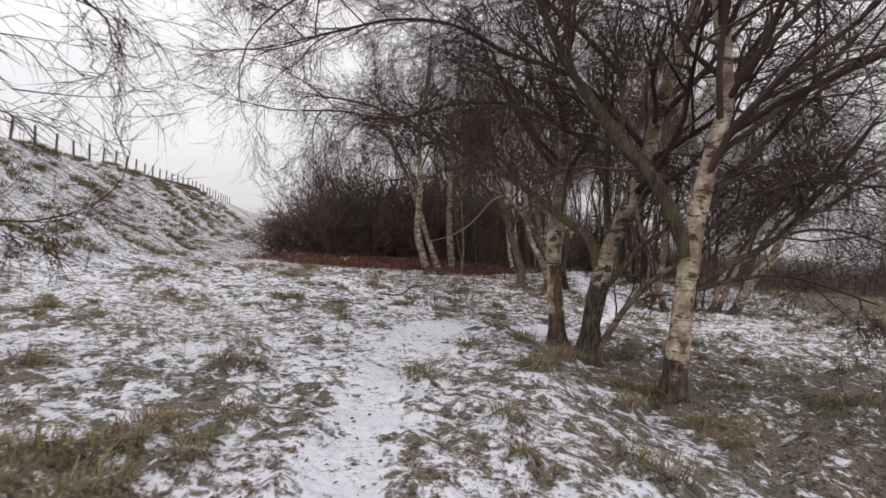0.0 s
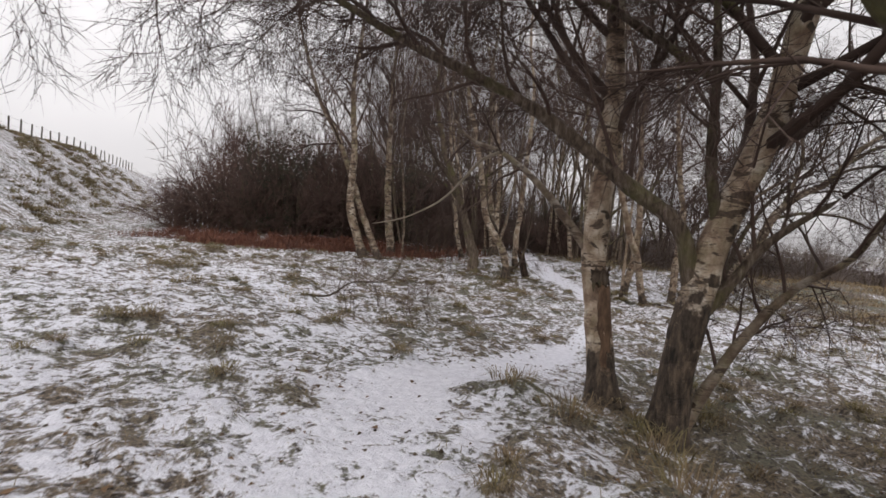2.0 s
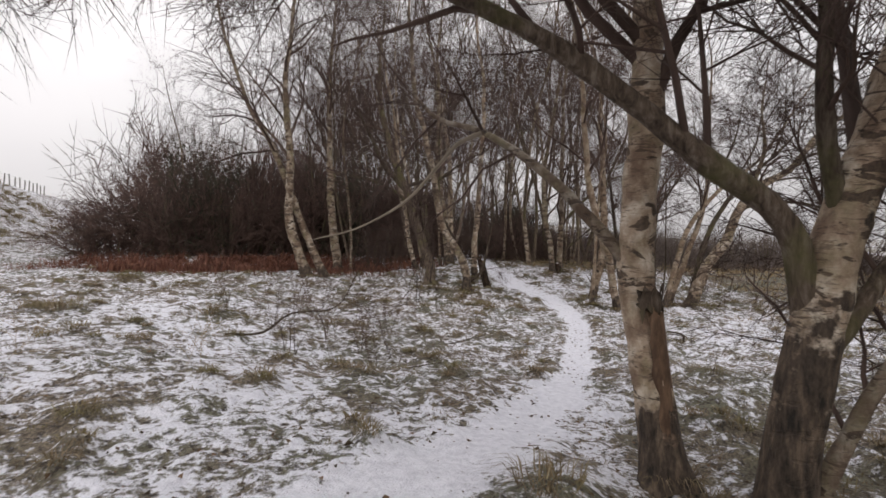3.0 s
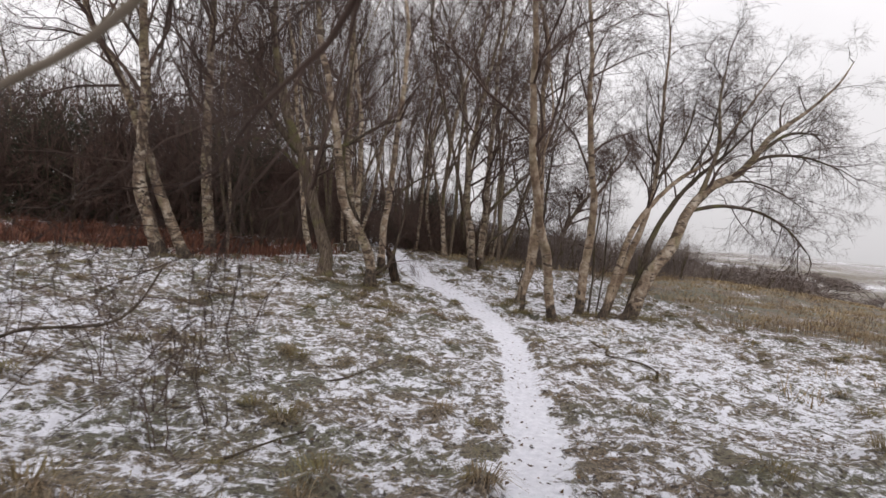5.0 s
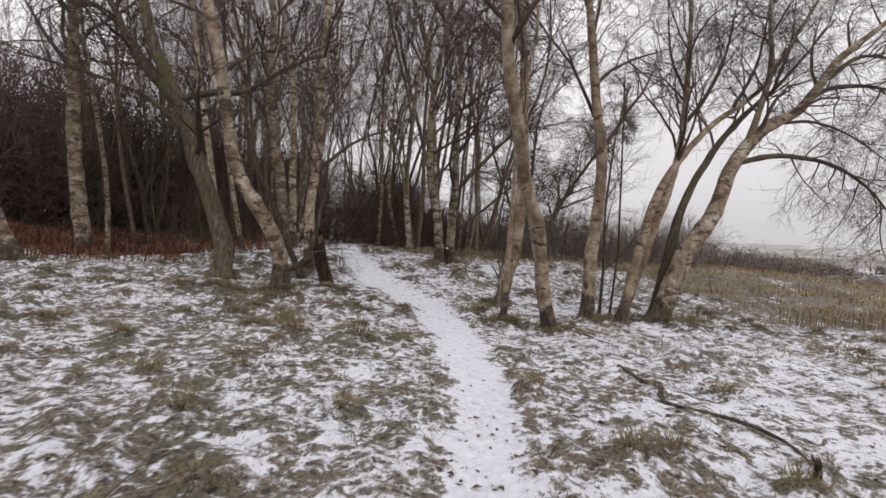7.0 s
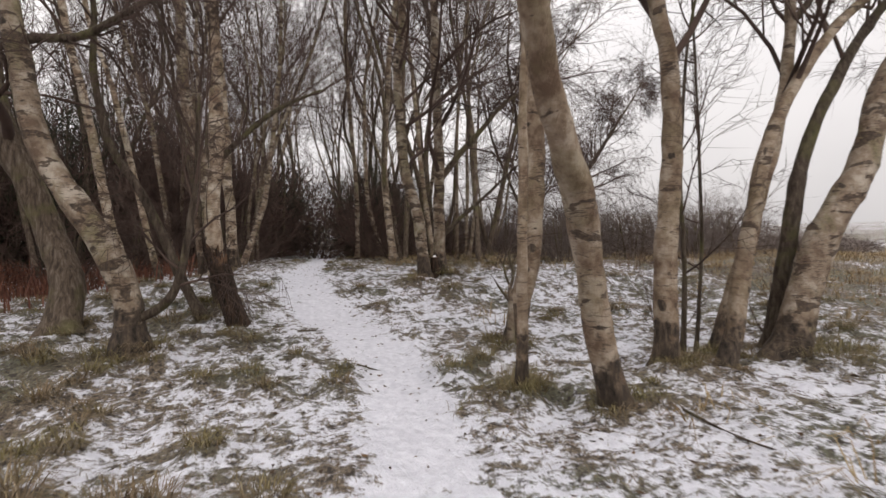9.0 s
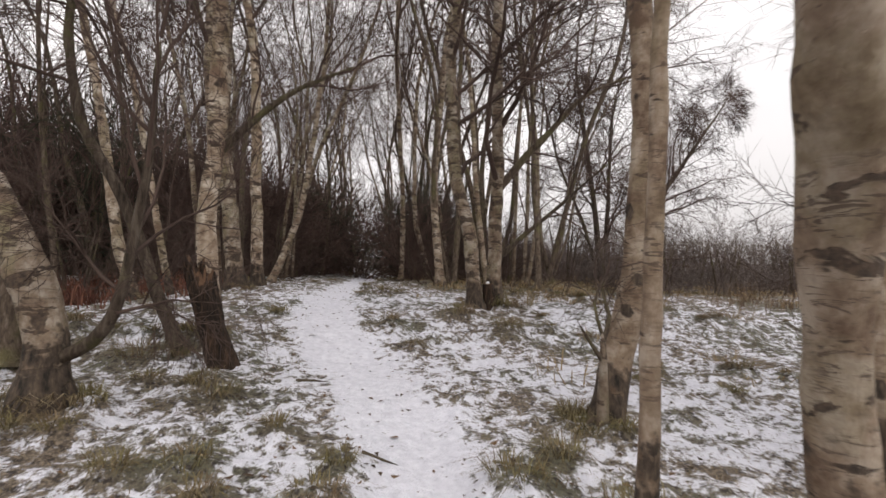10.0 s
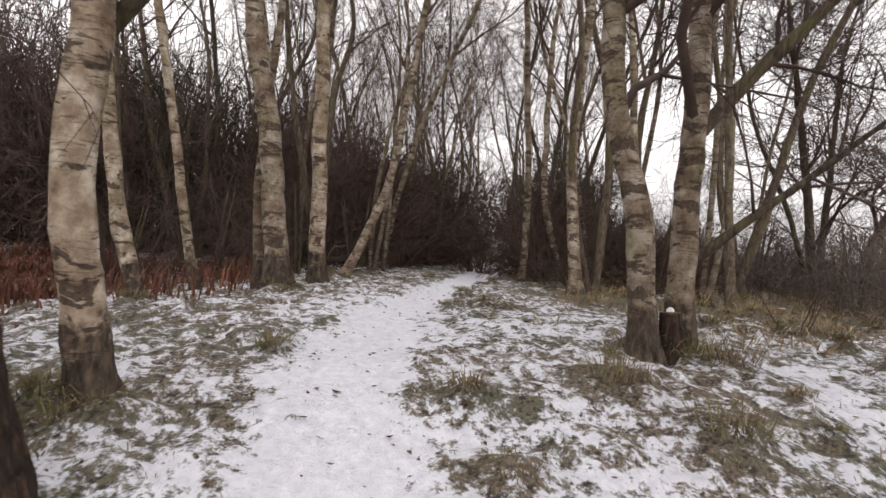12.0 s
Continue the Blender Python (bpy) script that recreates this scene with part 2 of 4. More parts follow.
TRAIL = ((-.3, -3, .26), (-.4, 3, .25), (-.42, 6.2, .30), (0, 8.3, .42), (1, 9.3, .34), (2.3, 10.8, .24), (3.75, 12.8, .21), (4.9, 14.9, .20), (5.75, 16.4, .22), (6.7, 18.8, .28), (7.22, 20.9, .33), (7.24, 22.6, .40), (6.97, 24.4, .42), (7.12, 26.2, .36), (7.8, 28.9, .30), (8.8, 32.6, .30), (10.3, 39.5, .35), (11, 50, .4))


def on_path(x, y):
    """1 on the trodden path, falling to 0 beside it."""
    best = 9.0
    for (ax, ay, aw), (bx, by, bw) in zip(TRAIL, TRAIL[1:]):
        if y < ay - 3 or y > by + 3:
            continue
        dx, dy = bx - ax, by - ay
        u = min(1, max(0, ((x - ax) * dx + (y - ay) * dy) / (dx * dx + dy * dy)))
        d = math.hypot(x - ax - u * dx, y - ay - u * dy) / (aw + u * (bw - aw))
        best = min(best, d)
    if best > 1.9:
        return 0.0
    return 1 - sstep(.55, 1.5, best + .45 * noise.noise((x * 2.1, y * 2.1, 17)) + .25 * noise.noise((x * 6, y * 6, 3)))


def place_tussocks():
    rng = random.Random(11)
    spots = [(-.11, 4.93, 1.2), (-4.13, 14.9, 2.2), (-4.5, 15.1, 1.8), (-6.4, 12.4, 1.6), (1.1, 5.4, 1.4), (1.5, 6.4, 1.5), (1.9, 7.3, 1.5), (2.3, 6.5, 1.6), (2.7, 6.3, 1.7), (1.3, 7.6, 1.3), (1.0, 8.2, 1.2), (7.9, 19.5, 1.4), (8.1, 19.8, 1.2), (8.6, 21.0, 1.3), (10.1, 25.3, 1.8), (5.0, 23.6, 1.4), (4.5, 22.0, 1.5), (11.4, 18.9, 2.0), (12.0, 19.2, 2.0)]
    for x, y in ((2.85, 6.05), (1.97, 8.45), (2.4, 8.0), (-.45, 24.9), (.2, 25.0), (3.8, 23.6), (4.68, 22.1), (5.36, 23.75), (5.53, 23.9), (5.65, 28.1), (9.47, 25.4), (9.98, 25.7), (8.42, 18.92), (7.97, 19.6), (8.85, 21.1), (9.88, 19.75), (10.83, 19.7), (10.15, 19.42), (11.36, 19.5)):
        for _ in range(3):
            a = rng.uniform(0, math.tau)
            spots.append((x + math.cos(a) * rng.uniform(.15, .3), y + math.sin(a) * rng.uniform(.15, .3), rng.uniform(.7, 1.1)))
    for _ in range(12):
        spots.append((rng.uniform(-2.6, -1.2), rng.uniform(2.3, 3.4), rng.uniform(.6, 1.1)))
    for _ in range(34):
        x, y = rng.uniform(2.2, 6.6), rng.uniform(17.5, 23)
        if on_path(x, y) < .02:
            spots.append((x, y, rng.uniform(.5, 1.1)))
    for _ in range(8):
        spots.append((rng.uniform(-4.2, -1.2), rng.uniform(1.5, 5.2), rng.uniform(.5, 1.0)))
    while len(spots) < 800:
        x, y = rng.uniform(-9, 16), rng.uniform(1, 33)
        if on_path(x, y) > .02:
            continue
        n = noise.noise((x * .55, y * .55, 3.1)) + .6 * sstep(1.5, 4, x) * (1 - sstep(9, 12, y)) + .4 * sstep(10, 14, x)
        if rng.random() < .28 + .7 * sstep(0, .5, n):
            spots.append((x, y, rng.uniform(.4, .95) * (1 + .6 * rng.random() ** 4)))
    return spots


TUSSOCKS = place_tussocks()
NEAR = {}
for tx, ty, ts in TUSSOCKS:
    for ix in range(-1, 2):
        for iy in range(-1, 2):
            NEAR.setdefault((math.floor(tx) + ix, math.floor(ty) + iy), []).append((tx, ty, ts))


def tussock_at(x, y):
    """1 in the heart of a tussock, 0 away from any."""
    best = 0.0
    for tx, ty, ts in NEAR.get((math.floor(x), math.floor(y)), ()):
        best = max(best, 1 - sstep(.08, .30, math.hypot(x - tx, y - ty) / ts))
    return best


def field(x, y):
    """1 where long dry grass hides the snow of the open field."""
    edge = 13.6 + 4.0 * noise.noise((x * .3, y * .3, 4)) - .12 * min(18, max(0, y - 24)) + .9 * max(0, 19 - y)
    open_field = sstep(0, 6, x - edge) * sstep(12, 17, y)
    behind = sstep(25.6, 29.5, y + 1.6 * noise.noise((x * .45, y * .45, 47))) * sstep(1.0, 2.4, x - 7.2 - .24 * max(0, y - 26)) * (1 - .5 * sstep(34, 44, y))
    return max(open_field, .85 * behind) * sstep(-.75, .2, noise.noise((x * .8, y * .8, 9)))


def lump(x, y):
    """Hummocks a hand or two across, -1 to 1."""
    return noise.noise((x * 2.9, y * 2.9, 60)) + .45 * noise.noise((x * 6.5, y * 6.5, 61))


def rough(x, y):
    """How thickly the grass stands, 0 to 1."""
    n = noise.noise((x * .55, y * .55, 3.1)) * .6 + noise.noise((x * 1.7, y * 1.7, 7.7)) * .5
    v = sstep(-.05, .55, n + .12)
    v = max(v, .6 * sstep(11, 15, x), .55 * sstep(2.2, 4, x) * (1 - sstep(10, 13, y)))
    v = max(v, .8 * (1 - sstep(.5, 1.3, abs(x - 1.6 - .2 * (y - 7)))) * sstep(3, 5, y) * (1 - sstep(8.5, 9.6, y)))
    v = max(v, (1.25 + .8 * noise.noise((x * .9, y * .9, 31))) * sstep(26, 31, y) * sstep(-3, 3, x))
    v = max(v, .7 * (1 - sstep(2.5, 5, math.hypot(x - 2.6, y - 23.6))))
    v = max(v, (.95 + .7 * noise.noise((x * .9, y * .9, 33))) * sstep(16, 18.5, y) * (1 - sstep(5.0, 6.4, x - .1 * (y - 18))))
    v = max(v, (.9 + .9 * noise.noise((x * .8, y * .8, 39))) * sstep(-1.5, .3, x) * (1 - sstep(4.5, 6.5, x - .3 * (y - 11))) * sstep(10.2, 12, y) * (1 - sstep(17, 20, y)))
    v = max(v, (.95 + .9 * noise.noise((x * .8, y * .8, 37))) * (1 - sstep(3.2, 6, y)))
    v = max(v, (.9 + .8 * noise.noise((x * .9, y * .9, 35))) * sstep(10.5, 13, x) * sstep(13, 16, y))
    v = max(v, 2.1 * sstep(1.6, 3.2, x - max(0, .62 * (y - 9.2)) + .9 * noise.noise((x * .5, y * .5, 81))) * (1 - sstep(9.5, 16, y + 3.5 * noise.noise((x * .35, y * .35, 82)) + .25 * x)))
    v = max(v, 1.3 * (1 - sstep(.5, 1.5, abs(x - .7 - .12 * (y - 10)))) * sstep(9.6, 10.6, y) * (1 - sstep(15, 18, y)))
    return v


def height(x, y, p=None):
    """The ground with its tufts and the hollow of the path."""
    p = on_path(x, y) if p is None else p
    h = land(x, y)
    if -25 < x < 40 and -8 < y < 60:
        b = .045 * lump(x, y) + noise.noise((x * 6, y * 6, 5)) * .02 + noise.noise((x * .5, y * .5, 9)) * .06
        b += .06 * rough(x, y) * (noise.noise((x * 4, y * 4, 2)) + .3) + .07 * tussock_at(x, y)
        h += b * (1 - .75 * p) - .03 * p
    else:
        h += noise.noise((x * .09, y * .09, 2)) * .3
    return h


def mesh(name, verts, faces, material, smooth=True):
    me = bpy.data.meshes.new(name)
    me.from_pydata(verts, [], faces)
    if smooth:
        me.shade_smooth()
    me.materials.append(material)
    return me


def part(name, me, parent, label="", at=None):
    ob = new(name, me)
    ob.parent = parent
    if at is not None:
        ob.location = at
    if label:
        ob["label"] = label
    return ob


class Wood:
    """Collects tapering round branches into one mesh."""
    def __init__(self, off=None):
        self.v, self.f, self.low = [], [], []
        self.off = off or Vector((0, 0, 0))

    def tube(self, pts, radii, sides=3, low=None):
        n0 = len(self.v)
        d0 = pts[-1] - pts[0]
        ref = Vector((1, 0, 0)) if abs(d0.x) < abs(d0.y) + abs(d0.z) else Vector((0, 1, 0))
        last = len(pts) - 1
        cs = [(math.cos(math.tau * k / sides), math.sin(math.tau * k / sides)) for k in range(sides)]
        for i, p in enumerate(pts):
            d = pts[min(i + 1, last)] - pts[max(i - 1, 0)]
            u = d.cross(ref)
            u.normalize()
            w = u.cross(d)
            w.normalize()
            r = radii[i]
            if i == last:
                self.v.append(tuple(p))
                self.low.append(0.0)
                break
            for c, s in cs:
                q = r(c, s) if callable(r) else r
                self.v.append((p.x + q * (c * u.x + s * w.x), p.y + q * (c * u.y + s * w.y), p.z + q * (c * u.z + s * w.z)))
                self.low.append((low[i](c, s) if callable(low[i]) else low[i]) if low else 0.0)
        for i in range(last):
            a, b = n0 + i * sides, n0 + (i + 1) * sides
            for j in range(sides):
                j2 = (j + 1) % sides
                if i == last - 1:
                    self.f.append((a + j, a + j2, b))
                else:
                    self.f.append((a + j, a + j2, b + j2, b + j))

    def made(self, name, material):
        me = mesh(name, self.v, self.f, material)
        at = me.attributes.new("low", 'FLOAT', 'POINT')
        at.data.foreach_set("value", self.low)
        return me


def curve_through(pts, step):
    """Points of a smooth line through pts, step metres apart."""
    pts = [Vector(p) for p in pts]
    ext = [pts[0] * 2 - pts[1], *pts, pts[-1] * 2 - pts[-2]]
    res = []
    for i in range(1, len(ext) - 2):
        a, b, c, d = ext[i - 1], ext[i], ext[i + 1], ext[i + 2]
        n = max(1, round((c - b).length / step))
        for j in range(n):
            t = j / n
            res.append(.5 * (2 * b + (c - a) * t + (2 * a - 5 * b + 4 * c - d) * t * t + (3 * b - a - 3 * c + d) * t ** 3))
    res.append(pts[-1])
    return res


def turned(d, angle, rng):
    """A way that leaves d by that angle, on any side."""
    o = d.orthogonal().normalized()
    o.rotate(Matrix.Rotation(rng.uniform(0, math.tau), 3, d).to_quaternion())
    return (d * math.cos(angle) + o * math.sin(angle)).normalized()


def in_the_way(p):
    """Whether a branch there would hang into the walker's way."""
    if p.z > 2.6 or p.y > 26:
        return False
    for (ax, ay, _), (bx, by, _) in zip(TRAIL, TRAIL[1:]):
        if ay - 1 < p.y < by + 1:
            u = min(1, max(0, (p.y - ay) / (by - ay)))
            if abs(p.x - ax - u * (bx - ax)) < .95:
                return True
    return False


def grow(w, p, d, length, r, rng, plan, level=0, thin=.003):
    """A branch with its side twigs. plan: for each level side count, sag, wobble."""
    count, sag, wob = plan[level]
    segs = 5 if level == 0 else 3 if level == 1 else 2 if level + 1 < len(plan) else 1
    pts, radii = [p], [max(r, thin)]
    for i in range(segs):
        d = (d + Vector((rng.gauss(0, wob), rng.gauss(0, wob), rng.gauss(0, wob) - sag * (i + 1) / segs))).normalized()
        p = p + d * (length / segs)
        pts.append(p)
        radii.append(max(r * (1 - .8 * (i + 1) / segs), thin * .8))
    if in_the_way(pts[-1] + w.off) or in_the_way(pts[len(pts) // 2] + w.off):
        return
    w.tube(pts, radii, 5 if level == 0 else 3)
    if level + 1 < len(plan):
        for k in range(count):
            u = (.2 + .8 * (k + rng.random()) / count) * segs
            i = min(int(u), segs - 1)
            q = pts[i].lerp(pts[i + 1], u - i)
            e = (pts[i + 1] - pts[i]).normalized()
            grow(w, q, turned(e, rng.uniform(.4, .95), rng), max(length * rng.uniform(.45, .78) * (1.15 - .5 * u / segs), min(.3, length)), radii[i] * .55, rng, plan, level + 1, thin)


BIRCH = ((8, -.05, .16), (7, .10, .22), (4, .22, .25), (0, .25, .2))
SINUOUS = ((6, .03, .22), (5, .10, .28), (4, .16, .3), (0, .2, .2))
BIRCH_LIGHT = ((10, -.05, .13), (8, .08, .22), (0, .2, .22))


def stem_tube(w, pts, r, top_r, rng, sides=16, flare=.8, base=True, bumps=.14, step=.14, low_len=.45):
    """A trunk: swollen foot with root lobes, knots and an uneven skin."""
    line = curve_through(pts, step)
    total = len(line) - 1
    lobes, ph = rng.choice((3, 4, 5)), rng.uniform(0, 6)
    sd = rng.uniform(0, 50)
    radii, low = [], []
    knots = [(rng.uniform(.3, 6.0), rng.uniform(-math.pi, math.pi), rng.uniform(.6, 1.3)) for _ in range(14 if r > .08 else 5)]
    foot = line[0].copy()
    for p in line[1:-1]:
        hgt = (p - foot).length
        k = min(1.0, hgt / .6) * (r / .12) ** .5
        p.x += k * (.030 * noise.noise((sd, hgt * 1.1, 1)) + .012 * noise.noise((sd, hgt * 3.5, 2)))
        p.y += k * (.030 * noise.noise((sd, hgt * 1.1, 5)) + .012 * noise.noise((sd, hgt * 3.5, 6)))
    for i, p in enumerate(line):
        u = i / total
        rr = r + (top_r - r) * u
        hgt = (p - line[0]).length
        fl = flare * math.exp(-hgt / .16) if base else 0
        knot = 1 + .16 * max(0, noise.noise((sd, hgt * 2.6, 3)) - .15) * 2

        near = [q for q in knots if abs(q[0] - hgt) < .2]

        def stub(c, s, near=near, hgt=hgt):
            a, best = math.atan2(s, c), 0.0
            for h0, a0, size in near:
                da = (a - a0 + math.pi) % math.tau - math.pi
                best = max(best, math.exp(-((hgt - h0) / (.05 * size)) ** 2 - (da / (.45 * size)) ** 2))
            return best

        def ring(c, s, rr=rr, fl=fl, knot=knot, hgt=hgt, stub=stub):
            a = math.atan2(s, c)
            return rr * knot * (1 + .16 * stub(c, s)) * (1 + fl * (.6 + .5 * math.sin(a * lobes + ph)) + bumps * noise.noise((c * 1.3 + sd, s * 1.3, hgt * 2.4)) + bumps * .6 * noise.noise((c * 3 + sd, s * 3, hgt * 8)))
        radii.append(ring)
        dark = max(0.0, 1 - hgt / low_len) if base else 0.0
        low.append((lambda c, s, dark=dark, stub=stub: max(dark, .95 * stub(c, s))) if near else dark)
    radii[-1] = 0.001
    w.tube(line, radii, sides, low)
    return line


def tree(x, y, stems, label, bark, limbs=(), top=10.5, seed=1, crown=12, crown_from=2.2, twig=.0028, plan=BIRCH, category="tree", name="birch_tree", group="trees of the wood", reach=2.7, upright=.5, hang=BIRCH, low_len=1.0):
    """stems: (points, radius); the trunk goes on upwards past its last point to the height top.
    limbs: (points, radius, material), and True for one with no side twigs."""
    rng = random.Random(seed)
    z = height(x, y)
    root = tagged(new(name), label, category, group)
    root.location = (x, y, z)
    off = Vector((x, y, z))
    crown_wood = Wood(off)
    for pts, r in stems:
        pts = [Vector(p) - off for p in pts]
        foot = height(pts[0].x + x, pts[0].y + y) - z
        pts[0].z = foot - .08
        d = (pts[-1] - pts[-2]).normalized()
        given = pts[-1].z
        while pts[-1].z < top * rng.uniform(.9, 1.05):
            d = (d + Vector((rng.gauss(0, .1), rng.gauss(0, .1), .22))).normalized()
            pts.append(pts[-1] + d * 1.1)
            if len(pts) > 16:
                break
        w = Wood()
        line = stem_tube(w, pts, r, .012, rng, sides=18 if r > .06 else 9, low_len=low_len, step=.09 if r > .06 else .14)
        part("trunk", w.made("trunk", bark), root)
        tops = [i for i, p in enumerate(line) if p.z > crown_from]
        for j in range(crown):
            if not tops:
                break
            i = tops[int((j + rng.random()) / crown * len(tops)) % len(tops)]
            u = i / len(line)
            e = (line[min(i + 1, len(line) - 1)] - line[i - 1]).normalized()
            way = (turned(e, rng.uniform(.6, 1.15), rng) + Vector((0, 0, upright * rng.random()))).normalized()
            grow(crown_wood, line[i], way, reach * rng.uniform(.6, 1.15) * (1.25 - .7 * u), max(.012, r * (1 - u) * .5), rng, plan, 0, twig)
    for pts, r, m, *bare in limbs:
        pts = [Vector(p) - off for p in pts]
        w = Wood()
        line = stem_tube(w, pts, r, r * .3, rng, sides=9, base=False)
        part("limb", w.made("limb", m), root)
        if bare:
            continue
        d = (line[-1] - line[-2]).normalized()
        grow(crown_wood, line[-1], d, min(1.8, r * 45), r * .3, rng, hang, 0, twig)
        n = max(4, int(len(line) / 2.2))
        for j in range(n):
            i = int(len(line) * (.25 + .7 * j / n))
            e = (line[i] - line[i - 1]).normalized()
            grow(crown_wood, line[i], turned(e, rng.uniform(.5, 1.0), rng), rng.uniform(.4, 1.0) * min(1.9, r * 45), r * .3, rng, hang, 0, twig)
    if crown_wood.v:
        part("crown", crown_wood.made("crown", M_TWIG), root, "dark bare fine twigs")
    return root


# ---- ground ----
def spread(lo, a, b, hi, step, grow_by=1.17):
    """Grid lines: step apart between a and b, ever wider out to lo and hi."""
    mid = list(np.arange(a, b, step))
    left, s, v = [], step, a
    while v > lo:
        s *= grow_by
        v -= s
        left.append(v)
    right, s, v = [], step, mid[-1]
    while v < hi:
        s *= grow_by
        v += s
        right.append(v)
    return left[::-1] + mid + right


TABLE = np.random.default_rng(4).random((256, 256))


def fine_noise(x, y, scale, shift=0):
    """Smooth noise over arrays of places, -1 to 1."""
    u, v = x * scale + 37.3 * shift + 4000, y * scale + 11.7 * shift + 4000
    i, j = np.floor(u).astype(int), np.floor(v).astype(int)
    u, v = u - i, v - j
    u, v = u * u * (3 - 2 * u), v * v * (3 - 2 * v)
    t = TABLE
    a, b = t[i % 256, j % 256], t[(i + 1) % 256, j % 256]
    c, d = t[i % 256, (j + 1) % 256], t[(i + 1) % 256, (j + 1) % 256]
    return 2 * ((a * (1 - u) + b * u) * (1 - v) + (c * (1 - u) + d * u) * v) - 1


class Sheet:
    """Values over a grid of lines, to be read between them."""
    def __init__(self, xs, ys, values):
        self.xs, self.ys, self.values = np.array(xs), np.array(ys), values

    def at(self, x, y):
        i = np.clip(np.searchsorted(self.xs, x) - 1, 0, len(self.xs) - 2)
        j = np.clip(np.searchsorted(self.ys, y) - 1, 0, len(self.ys) - 2)
        u = np.clip((x - self.xs[i]) / (self.xs[i + 1] - self.xs[i]), 0, 1)
        v = np.clip((y - self.ys[j]) / (self.ys[j + 1] - self.ys[j]), 0, 1)
        g = self.values
        return (g[j, i] * (1 - u) + g[j, i + 1] * u) * (1 - v) + (g[j + 1, i] * (1 - u) + g[j + 1, i + 1] * u) * v


def build_ground():
    """The land, its tufts, and clods a hand across where the walk passes. Returns its height, growth and path as sheets."""
    xs = spread(-1800, -9, 15, 1800, .115, 1.12)
    ys = spread(-300, -.5, 32, 2200, .115, 1.12)
    n, rows = len(xs), len(ys)
    z, veg, path, bank = (np.zeros((rows, n)) for _ in range(4))
    for j, y in enumerate(ys):
        for i, x in enumerate(xs):
            p = on_path(x, y) if -9 < x < 17 and -4 < y < 50 else 0.0
            near = -40 < x < 60 and -20 < y < 80
            z[j, i] = height(x, y, p)
            veg[j, i] = (min(1.8, rough(x, y) * .6 + .9 * tussock_at(x, y) + .45 * max(-.5, lump(x, y))) + 1.7 * field(x, y) if near else .9 + 1.6 * noise.noise((x * .02, y * .02, 1))) * (1 - p)
            path[j, i] = p * (.42 + .58 * sstep(6, 9, y))
            bank[j, i] = sstep(0, 2, bank_side(x, y))

    def halved(lines, lo, hi):
        out = []
        for a, b in zip(lines, lines[1:]):
            out += [a, (a + b) / 2] if lo < a < hi else [a]
        return np.array(out + [lines[-1]])

    fx, fy = halved(xs, -6.5, 13.5), halved(ys, .5, 28.5)
    gx, gy = np.meshgrid(fx, fy)
    z, veg, path, bank = (Sheet(xs, ys, g).at(gx, gy) for g in (z, veg, path, bank))
    inside = np.clip((gx + 7.5) / 2, 0, 1) * np.clip((15 - gx) / 2, 0, 1) * np.clip((gy + .5) / 1.5, 0, 1) * np.clip((31 - gy) / 3, 0, 1)
    clod = .55 * fine_noise(gx, gy, 5.5, 1) + .6 * fine_noise(gx, gy, 9.5, 2) + .35 * fine_noise(gx, gy, 17, 3)
    clod *= inside * (1 - .5 * np.clip(path * 1.4, 0, 1))
    z += .026 * clod
    w = len(fx)
    verts = np.stack([gx, gy, z], -1).reshape(-1, 3)
    q = (np.arange(len(fy) - 1)[:, None] * w + np.arange(w - 1)[None, :]).ravel()
    faces = np.stack([q, q + 1, q + w + 1, q + w], -1)
    me = mesh("ground", verts.tolist(), faces.tolist(), M_GROUND)
    for key, vals in (("veg", veg), ("path", path), ("bank", bank), ("clod", clod)):
        me.attributes.new(key, 'FLOAT', 'POINT').data.foreach_set("value", vals.astype(np.float32).ravel())
    tagged(new("ground", me), "rough grassland under thin patchy snow with a trodden path", "ground", kind="structure")
    return Sheet(fx, fy, z), Sheet(fx, fy, veg), Sheet(fx, fy, path)


GROUND_Z, GROWTH, TROD = build_ground()


# ---- grass, leaves and stalks ----
class Blades:
    """Collects bent grass blades into one mesh."""
    def __init__(self):
        self.v, self.f = [], []

    def blade(self, x, y, z, a, lean, tall, wide):
        n = len(self.v)
        ca, sa = math.cos(a), math.sin(a)
        px, py = -sa * wide, ca * wide
        m = .55
        self.v += [(x - px, y - py, z), (x + px, y + py, z),
                   (x + ca * lean * .35 + px * .7, y + sa * lean * .35 + py * .7, z + tall * m),
                   (x + ca * lean * .35 - px * .7, y + sa * lean * .35 - py * .7, z + tall * m),
                   (x + ca * lean, y + sa * lean, z + tall * max(.12, 1 - .48 * lean / max(tall, .01))) ]
        self.f += [(n, n + 1, n + 2, n + 3), (n + 3, n + 2, n + 4)]

    def tuft(self, x, y, rng, size=1.0, count=60, tall=.2, spread_by=.13, wide=.0022):
        z0 = height(x, y) - .02
        for _ in range(count):
            a, rr = rng.uniform(0, math.tau), spread_by * size * rng.random() ** .6
            bx, by = x + math.cos(a) * rr, y + math.sin(a) * rr
            t = tall * size * rng.uniform(.5, 1.15)
            self.blade(bx, by, z0, a + rng.gauss(0, .7), t * rng.uniform(.4, 2.1), t, wide * (1 + rng.random()))

    def made(self, name, material, label, category):
        return tagged(new(name, mesh(name, self.v, self.f, material, False)), label, category, kind="stuff")


